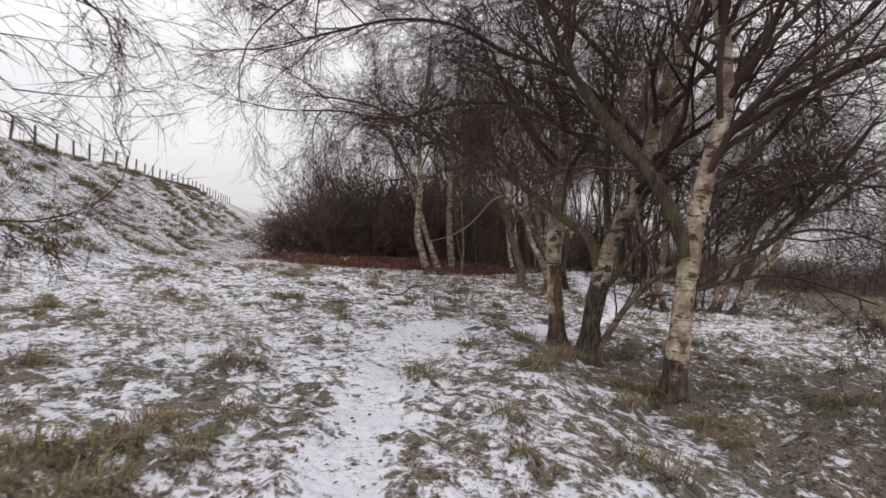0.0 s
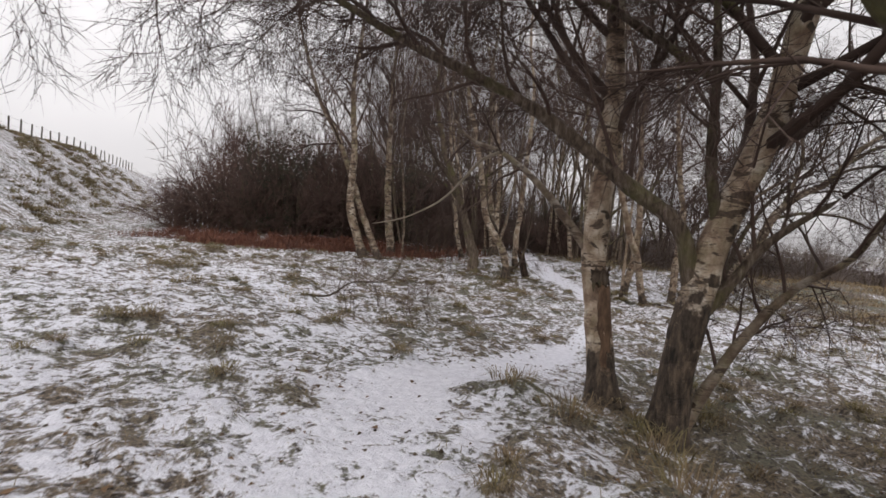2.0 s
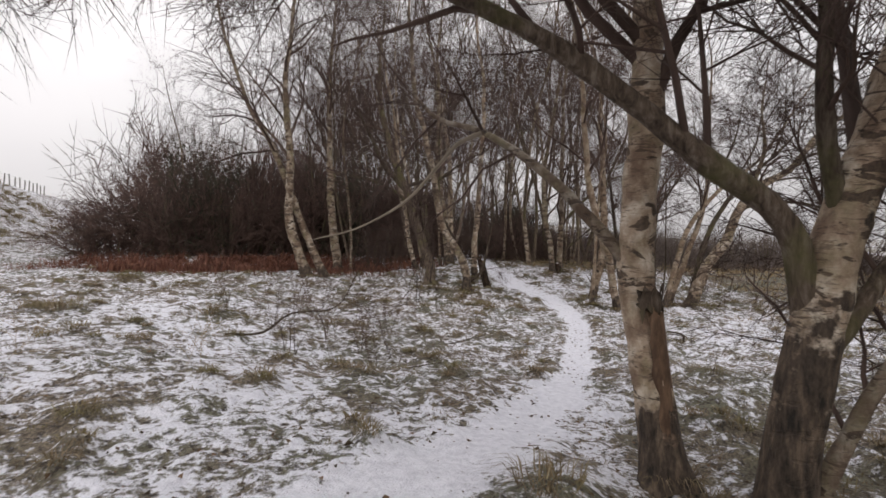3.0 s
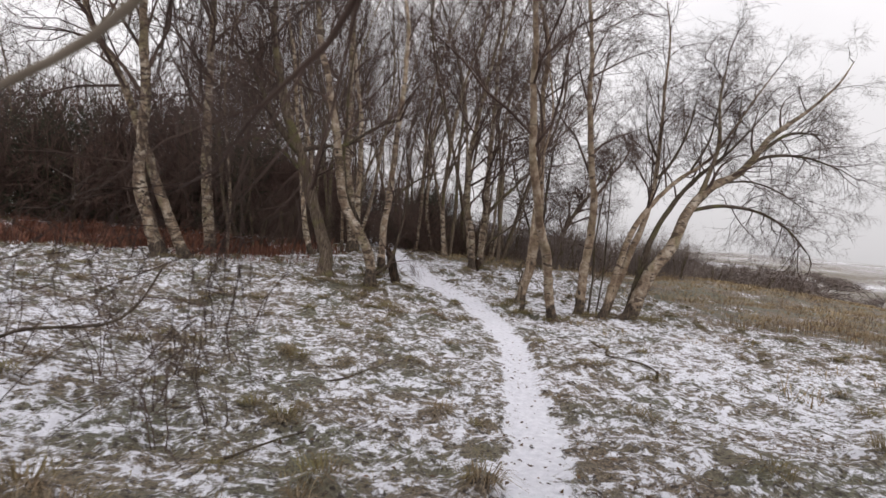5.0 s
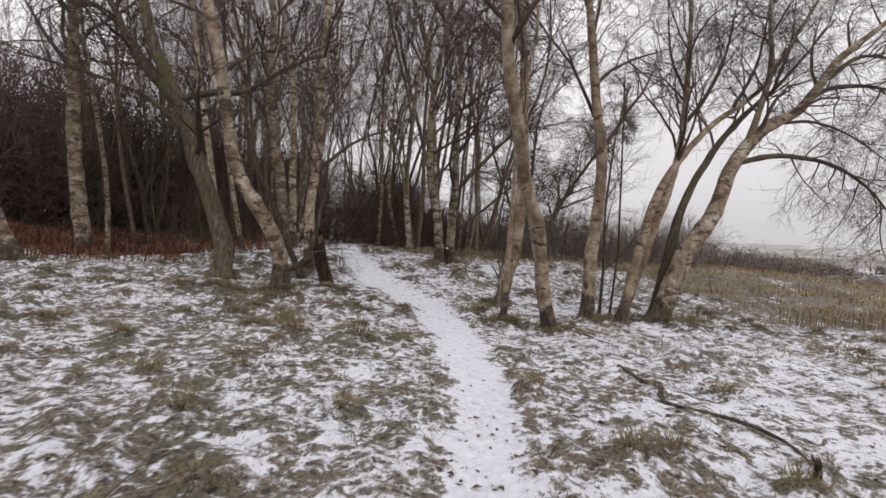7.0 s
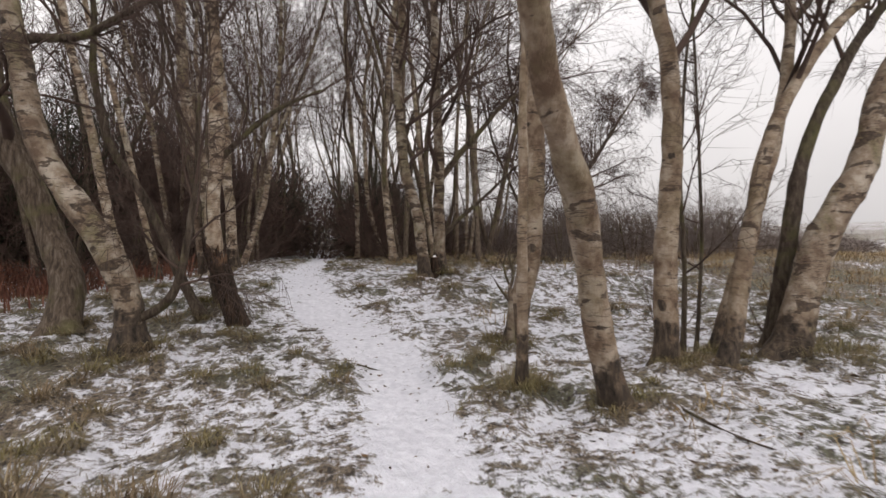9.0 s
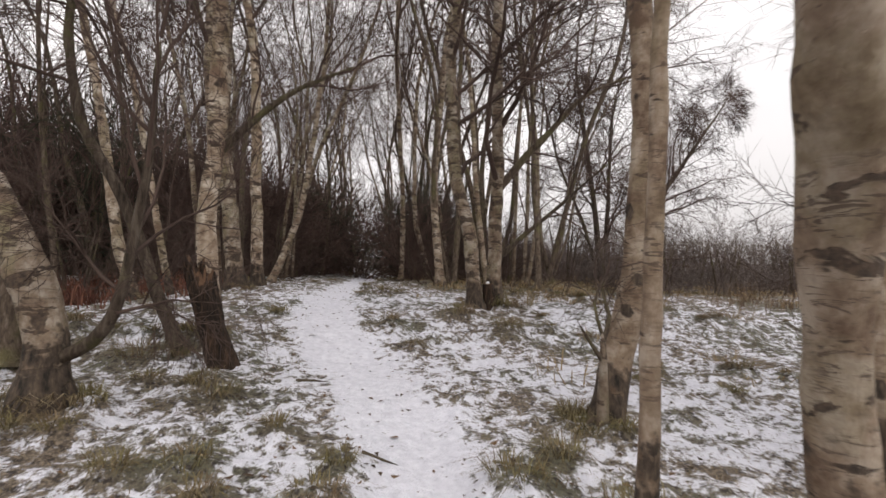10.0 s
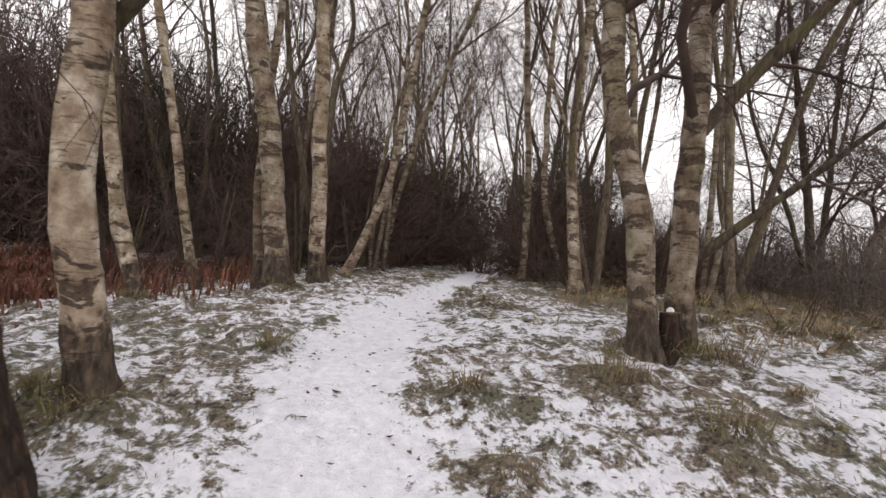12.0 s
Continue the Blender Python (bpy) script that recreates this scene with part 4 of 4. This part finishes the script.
tree(17.9, 33.6, [(((17.88, 33.6, .4), (17.52, 33.69, 3.29), (16.94, 33.82, 6.94)), .12), (((18.0, 33.7, .4), (18.1, 33.7, 3.0), (18.2, 33.7, 6.0)), .1), (((17.8, 33.6, .4), (17.0, 33.6, 2.6), (16.0, 33.6, 4.6)), .07)], "bushy many-stemmed tree at the field's edge", M_LIMB, name="field_tree", seed=26, top=10.5, crown_from=1.2, crown=15, twig=.008)
tree(19.0, 33.8, [(((19.08, 33.78, .4), (19.74, 33.63, 2.69), (21.13, 33.30, 5.01), (22.4, 32.9, 7)), .17)], "tree leaning out over the open field", M_GREY, name="field_tree", seed=27, top=8, crown_from=1.5, crown=22, twig=.008)


# ---- broken stump ----
def stump(x, y):
    rng = random.Random(8)
    z = height(x, y)
    root = tagged(new("tree_stump"), "dark rotten broken stump leaning beside the path", "stump")
    root.location = (x, y, z)
    sides, rows, v, f = 34, 20, [], []
    for i in range(rows + 1):
        u = i / rows
        for j in range(sides):
            a = math.tau * j / sides
            jag = (.14 * noise.noise((math.cos(a) * 2.1, math.sin(a) * 2.1, 3)) + .16 * max(0, math.cos(a - 2.4)) + .07 * rng.uniform(-1, 1)) * u ** 4
            r = .138 * (1 - .04 * u + .16 * math.exp(-u * 8)) * (1 + .17 * noise.noise((math.cos(a) * 2, math.sin(a) * 2, u * 3)) + .11 * noise.noise((math.cos(a) * 5, math.sin(a) * 5, u * 4)) + .05 * noise.noise((math.cos(a) * 9, math.sin(a) * 9, u * 14)))
            hgt = -.06 + u * .98 + jag
            v.append((math.cos(a) * r - .30 * u, math.sin(a) * r + .05 * u, hgt))
    for i in range(rows):
        for j in range(sides):
            j2 = (j + 1) % sides
            f.append((i * sides + j, i * sides + j2, (i + 1) * sides + j2, (i + 1) * sides + j))
    n = len(v)
    top = rows * sides
    for j in range(sides):
        q = v[top + j]
        v.append(((q[0] + .28) * .6 - .28, (q[1] - .05) * .6 + .05, q[2] - rng.uniform(.05, .16)))
    v.append((-.27, .05, .72))
    for j in range(sides):
        j2 = (j + 1) % sides
        f.append((top + j, top + j2, n + j2, n + j))
        f.append((n + j, n + j2, n + sides))
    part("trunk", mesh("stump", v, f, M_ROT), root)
    for a, h in ((2.2, .17), (2.7, .12), (3.3, .08)):
        w = Wood()
        p = Vector((math.cos(a) * .09 - .27, math.sin(a) * .09 + .05, .78))
        w.tube([p, p + Vector((-.02, 0, h * .6)), p + Vector((-.02, .01, h))], [.035, .02, .004], 5)
        part("splinter", w.made("splinter", M_ROT), root, "jagged splinter of wood")
    return root


stump(5.84, 23.18)


def low_stump(x, y, high, r):
    """A short cut trunk with a lid of snow."""
    rng = random.Random(14)
    root = tagged(new("tree_stump"), "short dark stump with snow on top between birches", "stump")
    root.location = (x, y, height(x, y))
    w = Wood()
    stem_tube(w, [(0, 0, -.08), (.01, 0, high * .5), (0, .02, high * .97), (0, .02, high)], r, r * .7, rng, 14, flare=.5, bumps=.4, step=.05, low_len=2.5)
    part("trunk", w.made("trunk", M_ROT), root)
    c = Wood()
    c.tube([Vector((0, .02, high - .05)), Vector((0, .02, high + .005)), Vector((.01, .02, high + .03)), Vector((.01, .02, high + .035))], [r * .25, r * .3, r * .16, .001], 12)
    part("snow_cap", c.made("snow_cap", M_SNOW), root, "thin lid of snow")


k = Mat("loose_snow", 0.8, 0.3)
M_SNOW = k.done(k.ramp(k.noise(30, 3), [(0.3, (0.66, 0.65, 0.68)), (0.7, (0.85, 0.84, 0.87))]), k.noise(60, 3), 0.5, 0.01)
low_stump(9.68, 25.42, .36, .115)


def stub(x, y):
    """A snapped sapling, a hand high."""
    root = tagged(new("broken_stub"), "short snapped dark stub standing in snowy grass", "stump")
    root.location = (x, y, height(x, y))
    w = Wood()
    stem_tube(w, [(0, 0, -.06), (.01, 0, .04), (.02, .01, .10), (.025, .01, .13)], .022, .015, random.Random(3), 9, flare=.5, step=.04, low_len=1.0)
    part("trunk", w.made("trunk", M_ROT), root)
    c = Wood()
    c.tube([Vector((.015, 0, .07)), Vector((-.03, .02, .12)), Vector((-.05, .02, .15))], [.009, .007, .003], 5)
    part("side_shoot", c.made("side_shoot", M_LIMB), root)


stub(6.75, 14.16)


# ---- the wood behind ----
def wood_tree(seed, stems, high, bark, twig=.0046):
    """A tree of the wood at the origin, to be copied."""
    rng = random.Random(seed)
    root = tagged(new("bare_tree"), "bare slender tree of the winter wood", "tree", "trees of the wood")
    cw = Wood(Vector((0, 99, 0)))
    for s in range(stems):
        p = Vector((rng.uniform(-.3, .3), rng.uniform(-.3, .3), -.12)) if s else Vector((0, 0, -.12))
        d = Vector((rng.gauss(0, .12), rng.gauss(0, .12), 1)).normalized()
        pts = [p]
        for i in range(7):
            d = (d + Vector((rng.gauss(0, .16), rng.gauss(0, .16), .25))).normalized()
            p = p + d * high / 7
            pts.append(p)
        w = Wood()
        r = rng.uniform(.06, .15) / (1 + .2 * (stems - 1))
        line = stem_tube(w, pts, r, .012, rng, sides=9, step=.4)
        part("trunk", w.made("trunk", bark), root)
        n = 12 if stems < 2 else 8
        for j in range(n):
            i = int(len(line) * (.36 + .62 * (j + rng.random()) / n)) % len(line)
            e = (line[min(i + 1, len(line) - 1)] - line[i - 1]).normalized()
            way = (turned(e, rng.uniform(.45, .95), rng) + Vector((0, 0, .55))).normalized()
            u = i / len(line)
            grow(cw, line[i], way, rng.uniform(2.0, 4.0) * (1.35 - .6 * u), max(.016, r * (1 - u) * .55), rng, BIRCH_LIGHT, 0, twig)
    part("crown", cw.made("crown", M_TWIG), root, "fine dark bare twigs")
    return root


def plant_wood():
    rng = random.Random(77)
    kinds = [wood_tree(100, 1, 16, M_BIRCH_OLD), wood_tree(101, 2, 15, M_GREY), wood_tree(102, 1, 15, M_GREY), wood_tree(103, 3, 14, M_MOSSY), wood_tree(104, 2, 16, M_GREY), wood_tree(105, 1, 16.5, M_BIRCH_OLD), wood_tree(106, 2, 15, M_DARK)]
    spots = []

    def free(x, y, gap):
        return all((x - a) ** 2 + (y - b) ** 2 > gap * gap for a, b in spots) and on_path(x, y) < .05

    for i in range(8):
        spots.append((10.2 + .9 * (i % 4) + rng.uniform(-.3, .3), 30.2 + 2.3 * (i // 4) + rng.uniform(-.7, .7)))
    for i in range(4):
        spots.append((6.6 - .9 * (i % 3) + rng.uniform(-.3, .3), 32.0 + 2.6 * (i // 3) + rng.uniform(-.7, .7)))
    spots += [(12.9, 29.4), (14.3, 31.6), (13.6, 34.2), (15.6, 33.4)]
    tries = 0
    while len(spots) < 92 and tries < 9000:
        tries += 1
        x, y = rng.uniform(-14, 19), rng.uniform(25, 62)
        east = 12.6 + .2 * (y - 26)
        if x > east or bank_side(x, y) > -.5:
            continue
        if y < 30 and not (1 < x < 3.2 and y > 27.5):
            continue
        if x < 5 and y < 33.5 and rng.random() < .55:
            continue
        if rng.random() < .88 * (1 - sstep(-4, 6, x)):
            continue
        if abs(x - (8.8 + .2 * (y - 32))) < 1.0 and y > 30:
            continue
        if free(x, y, 1.5):
            spots.append((x, y))
    used = set()
    for x, y in spots:
        i = rng.randrange(len(kinds))
        m = pose(x, y, land(x, y), rng.gauss(0, 2.5), rng.gauss(0, 2.5), rng.uniform(0, 360))
        s = rng.uniform(.85, 1.15) * (.55 + .45 * sstep(-5, 4, x))
        if i in used:
            ob = copy_thing(kinds[i], m)
        else:
            ob = kinds[i]
            ob.matrix_basis = m
            used.add(i)
        ob.scale = (s, s, s)


plant_wood()


# ---- thicket ----
def thicket_bush(seed, material, count=34, thin=.010, plan=((8, -.02, .16), (5, .04, .28), (0, .10, .25))):
    rng = random.Random(seed)
    w = Wood(Vector((0, 99, 0)))
    for i in range(count):
        a, tilt = rng.uniform(0, math.tau), rng.uniform(.05, 1.35)
        d = Vector((math.cos(a) * math.sin(tilt), math.sin(a) * math.sin(tilt), math.cos(tilt)))
        grow(w, Vector((rng.uniform(-.7, .7), rng.uniform(-.7, .7), -.1)), d, rng.uniform(2.0, 3.0), .03, rng, plan, 0, thin)
    root = tagged(new("thicket_bush"), "dense dark bare thorn bush of the thicket", "bush", "bushes of the thicket")
    part("crown", w.made("crown", material), root)
    for i in range(4):
        t = Wood()
        a = rng.uniform(0, math.tau)
        p = Vector((math.cos(a) * .3, math.sin(a) * .3, -.1))
        t.tube([p, p * 1.3 + Vector((0, 0, .7)), p * 2 + Vector((0, 0, 1.6)), p * 2.5 + Vector((0, 0, 2.3))], [.06, .05, .03, .01], 6)
        part("stem", t.made("stem", M_DARK), root)
    return root


def plant_thicket():
    rng = random.Random(21)
    kinds = [thicket_bush(1, M_THICKET), thicket_bush(2, M_THICKET), thicket_bush(3, M_PINE)]
    spots = []
    for i in range(14):
        x = -10.5 + 1.2 * i
        tall = (.55 + .45 * sstep(-11, -6, x)) * (1 - .25 * sstep(1, 5, x))
        spots.append((x, 33.6 + .2 * (x + 8) + rng.uniform(-.6, .6), rng.uniform(1.05, 1.3) * (.7 + .3 * sstep(-11, -7, x)), rng.uniform(2.0, 2.5) * tall))
    for i in range(9):
        x = -9 + 2.0 * i
        spots.append((x, 37.2 + .2 * (x + 8) + rng.uniform(-.6, .6), rng.uniform(1.2, 1.45), rng.uniform(2.0, 2.5) * (1 - .35 * sstep(1, 6, x))))
    for x, y, s, h in ((4.6, 34.5, .8, 1.8), (5.6, 37.5, .9, 1.9), (6.4, 41, 1.1, 2.0), (11.8, 35.5, .8, 1.5), (12.6, 38.5, .9, 1.9), (13.4, 42, 1.1, 1.9), (8, 47, 1.2, 2.2), (14, 50, 1.3, 2.0), (11, 54, 1.4, 2.2), (4, 46, 1.3, 2.2), (8.0, 52, 1.3, 2.2), (16, 45, 1.1, 1.2), (18.5, 43, 1.2, .9), (21, 44, 1.2, .8), (12.8, 33.0, .6, 1.2), (15.5, 38, .9, .9), (10.6, 33.2, .62, 2.6), (11.7, 34.6, .7, 2.7), (12.0, 36.6, .8, 2.5), (14.2, 36.4, .7, 1.3), (17.0, 40.5, .9, 1.0), (19.5, 41, .9, .9), (23, 42, 1.0, .8), (26, 43, 1.0, .8), (7.2, 36.4, .8, 2.0), (7.8, 39.6, .9, 2.2), (3.2, 36.0, .9, 2.0), (6.4, 38.6, .9, 2.1), (5.4, 35.4, .7, 2.0)):
        spots.append((x, y, s, h))
    used = set()
    for n, (x, y, s, h) in enumerate(spots):
        i = 2 if n % 6 == 4 else n % 2
        m = pose(x, y, land(x, y), 0, 0, rng.uniform(0, 360))
        if i in used:
            ob = copy_thing(kinds[i], m)
        else:
            ob = kinds[i]
            ob.matrix_basis = m
            used.add(i)
        ob.scale = (s, s, s * h * .72)
    low = thicket_bush(6, M_TWIG, 15, .005, ((8, .06, .28), (6, .08, .35), (0, .1, .3)))
    tagged(low, "thin brown twiggy understorey bush among trees", "bush", "understorey bushes")
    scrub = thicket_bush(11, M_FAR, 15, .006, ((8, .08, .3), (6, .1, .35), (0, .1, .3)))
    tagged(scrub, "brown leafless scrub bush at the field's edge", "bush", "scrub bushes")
    scrub.matrix_basis = pose(20.0, 38.5, land(20.0, 38.5))
    for n, (x, y, s) in enumerate(((10.8, 31.2, .5), (11.4, 33.8, .8), (13.2, 34.5, .9), (10.9, 36.0, .8), (6.2, 33.0, .7), (5.2, 31.6, .7), (3.6, 31.0, .7), (6.8, 36.5, .8), (2.4, 30.2, .6), (9.8, 40.5, .9), (18.8, 32, .8), (17.5, 35.5, 1.0), (20.5, 35, 1.0), (16.0, 36.5, .8), (23.0, 37.5, .9), (12.4, 31.5, .6), (13.4, 32.4, .7), (14.6, 33.2, .7), (15.2, 35.0, .8), (14.4, 38.0, .9), (19.6, 36.5, .8), (21.8, 34.2, .7), (24.5, 36.0, .8), (9.4, 36.5, .6), (4.6, 33.4, .7), (16.5, 31.0, .6), (18.2, 30.4, .6), (20.2, 31.2, .7), (22.6, 31.0, .7), (25.0, 32.0, .8), (27.5, 32.5, .8), (30.0, 33.5, .9), (26.5, 36.0, .8), (29.0, 37.5, .9), (33, 37, 1.0), (14.6, 27.6, .5), (16.0, 28.6, .55), (17.4, 27.8, .55), (18.8, 28.9, .6), (20.4, 28.2, .6), (22.0, 29.4, .65), (23.8, 28.8, .65), (15.4, 30.0, .55), (19.6, 31.0, .65), (25.6, 30.4, .7))):
        m = pose(x, y, land(x, y), 0, 0, rng.uniform(0, 360))
        ob = copy_thing(scrub if x > 14 else low, m) if n else low
        ob.matrix_basis = m
        ob.scale = (s, s, s * 1.3)
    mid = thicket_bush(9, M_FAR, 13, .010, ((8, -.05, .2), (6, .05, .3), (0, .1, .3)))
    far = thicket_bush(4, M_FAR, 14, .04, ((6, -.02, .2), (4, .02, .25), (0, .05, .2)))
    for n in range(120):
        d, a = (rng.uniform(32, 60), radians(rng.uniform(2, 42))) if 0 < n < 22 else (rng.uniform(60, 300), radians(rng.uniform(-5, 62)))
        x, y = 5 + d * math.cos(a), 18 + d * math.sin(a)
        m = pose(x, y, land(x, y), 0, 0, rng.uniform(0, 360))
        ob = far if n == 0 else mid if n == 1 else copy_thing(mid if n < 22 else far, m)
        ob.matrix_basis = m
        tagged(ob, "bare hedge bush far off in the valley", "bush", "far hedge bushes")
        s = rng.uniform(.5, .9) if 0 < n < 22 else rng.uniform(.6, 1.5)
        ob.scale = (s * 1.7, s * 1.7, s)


plant_thicket()


# ---- fence on the embankment ----
def fence():
    w = Wood()
    w.tube([Vector((0, 0, -.2)), Vector((0, 0, 1.0)), Vector((.005, 0, 1.05)), Vector((0, 0, 1.05))], [.06, .055, .04, .01], 8)
    post_mesh = w.made("post", M_POST)
    root = tagged(new("fence"), "line of wooden posts with wire along the embankment's crest", "fence")
    ends = []
    for i in range(34):
        y = 17 + 2.05 * i
        x = -7.5 - .258 * (y - 8.7) - 8.2 / .968
        z = land(x, y)
        ob = part("post", post_mesh, root, at=(x, y, z))
        ob.rotation_euler = (radians(3 * math.sin(i * 2.3)), radians(3 * math.sin(i * 1.7)), i)
        ob.scale = (1, 1, 1 + .08 * math.sin(i * 3.1))
        ends.append(Vector((x, y, z)))
    for h in (.45, .95):
        v = Wood()
        v.tube([p + Vector((0, 0, h)) for p in ends], [.006] * len(ends), 3)
        part("wire", v.made("wire", M_WIRE), root)


fence()


# ---- thorn tree overhanging the start, saplings, brambles and fallen branches ----
tree(-3.4, 2.3, [(((-3.4, 2.3, .1), (-3.3, 2.4, 1.0), (-3.2, 2.5, 2.0), (-3.1, 2.6, 3.0)), .07)], "bare thorn tree with hanging lichened twigs", M_DARK, name="thorn_tree",
     limbs=[(((-3.2, 2.5, 1.9), (-2.8, 2.9, 2.55), (-2.3, 3.1, 2.78), (-1.95, 3.0, 2.6)), .024, M_LIMB),
            (((-3.1, 2.6, 2.2), (-2.6, 3.0, 2.75), (-2.0, 3.4, 3.0), (-1.75, 3.2, 2.85)), .02, M_LIMB),
            (((-3.2, 2.5, 1.5), (-2.95, 2.9, 2.0), (-2.6, 3.2, 2.2)), .016, M_LIMB),
            (((-3.3, 2.4, 1.1), (-2.9, 2.9, 1.4), (-2.5, 3.3, 1.42), (-2.2, 3.4, 1.55)), .015, M_LIMB)], seed=41, top=3.2, crown=5, crown_from=2.2, reach=1.0, twig=.0026, hang=((8, .1, .3), (6, .2, .35), (0, .3, .3)), plan=BIRCH_LIGHT, group="")


def shrub(x, y, name, label, category, count, high, seed, r=.006, lean=.5, sides=5, material=None):
    """Thin upright or arching stems from one foot."""
    rng = random.Random(seed)
    root = tagged(new(name), label, category)
    root.location = (x, y, height(x, y))
    w = Wood(Vector((x, y, 0)))
    for i in range(count):
        a = rng.uniform(0, math.tau)
        d = Vector((math.cos(a) * lean * rng.random(), math.sin(a) * lean * rng.random(), 1)).normalized()
        grow(w, Vector((math.cos(a) * .08, math.sin(a) * .08, -.03)), d, high * rng.uniform(.6, 1.1), r, rng, ((sides, .05, .13), (4, .1, .2), (0, .1, .2)), 0, .0025)
    tagged(part("crown", w.made("crown", material or M_TWIG), root), kind="stuff")
    return root


def brambles():
    rng = random.Random(60)
    w = Wood()
    for x, y, c, h in ((.6, 12.8, 3, .8), (.45, 13.7, 4, 1.0), (.0, 14.3, 5, 1.2), (.95, 13.2, 3, .7), (-.6, 13.2, 4, 1.0), (-.9, 15.0, 5, 1.2), (1.2, 15.2, 4, .8), (.9, 17.2, 5, .9), (-.2, 16.4, 5, 1.0), (-2.0, 16.5, 5, .9), (1.5, 11.6, 3, .5)):
        for i in range(c):
            a = rng.uniform(0, math.tau)
            d = Vector((math.cos(a) * .5 * rng.random(), math.sin(a) * .5 * rng.random(), 1)).normalized()
            grow(w, Vector((x + math.cos(a) * .1, y + math.sin(a) * .1, height(x, y) - .03)), d, h * rng.uniform(.6, 1.1), .006, rng, ((4, .05, .13), (4, .1, .2), (0, .1, .2)), 0, .0025)
    tagged(new("bramble", w.made("bramble", M_TWIG)), "bare brown bramble stems in snowy grass", "bramble", kind="stuff")


brambles()
for n, (x, y, c, h) in enumerate(((.45, 9.5, 4, .75), (.55, 10.2, 3, .6), (12.6, 20.4, 5, 1.3), (10.8, 20.6, 4, 1.2), (11.8, 26.6, 4, 1.0))):
    tagged(shrub(x, y, "twiggy_sapling", "low twiggy leafless sapling in the grass", "sapling", c, h, 80 + n, .008, .6, 7), group="saplings")
for n, (x, y, h) in enumerate(((-3.57, 4.85, .55), (-2.76, 4.56, .5), (-2.37, 4.9, .55), (-2.6, 5.8, .45), (-3.1, 6.6, .5), (-1.9, 5.3, .4), (-4.0, 7.5, .5), (-3.0, 11, .5), (-1.5, 11.6, .5))):
    tagged(shrub(x, y, "dead_stalk", "thin dead weed stalk standing in snow", "weed", 2, h, 120 + n, .003, .25, 5, M_FIELD), group="dead stalks")


def fallen(points, r, label, seed):
    """A branch lying on the ground."""
    rng = random.Random(seed)
    x, y = points[0][:2]
    root = tagged(new("fallen_branch"), label, "branch", "fallen branches")
    root.location = (x, y, height(x, y))
    w = Wood()
    pts = [Vector((p[0], p[1], height(p[0], p[1]) + r * .6 + (p[2] if len(p) > 2 else 0))) - root.location for p in points]
    line = stem_tube(w, pts, r, r * .35, rng, 7, base=False, bumps=.25)
    part("bough", w.made("bough", M_LIMB), root)
    t = Wood()
    for j in range(5):
        i = int(len(line) * (.3 + .13 * j))
        e = (line[i] - line[i - 1]).normalized()
        d = turned(e, .7, rng)
        d.z = abs(d.z) * .4
        grow(t, line[i], d.normalized(), rng.uniform(.25, .6), r * .35, rng, ((4, .1, .2), (3, .1, .2), (0, .1, .2)), 0, .002)
    tagged(part("twig", t.made("twig", M_TWIG), root), kind="stuff")


fallen(((7.72, 16.75), (7.5, 16.2), (7.42, 15.9, .04), (7.12, 15.6), (7.2, 15.0), (7.16, 14.6, .03), (6.9, 14.25)), .026, "grey fallen branch lying on snowy grass", 1)
fallen(((.45, 13.7), (1.03, 13.72), (1.49, 13.84), (1.8, 13.7)), .013, "thin fallen branch lying on snowy grass", 2)
fallen(((2.1, 14.5), (2.36, 14.6), (2.63, 14.82), (2.95, 15.05)), .012, "thin fallen branch lying on snowy grass", 3)
fallen(((1.0, 12.6), (1.6, 13.1), (2.2, 13.3)), .011, "thin fallen branch lying on snowy grass", 4)
fallen(((6.5, 22.63), (6.66, 22.58), (6.82, 22.56)), .016, "short stick lying beside the path", 5)
fallen(((8.82, 18.64), (8.7, 18.2), (8.66, 17.9), (8.75, 17.6)), .012, "thin fallen branch lying on snowy grass", 6)
fallen(((-1.5, 13.6), (-1.0, 13.8, .1), (-.6, 14.0, .4), (.1, 14.2, .6), (.45, 14.4, 1.2)), .022, "pale broken branch propped up in the grass", 7)
fallen(((6.85, 21.0), (6.98, 20.95), (7.08, 20.86)), .014, "short stick lying on the path", 8)
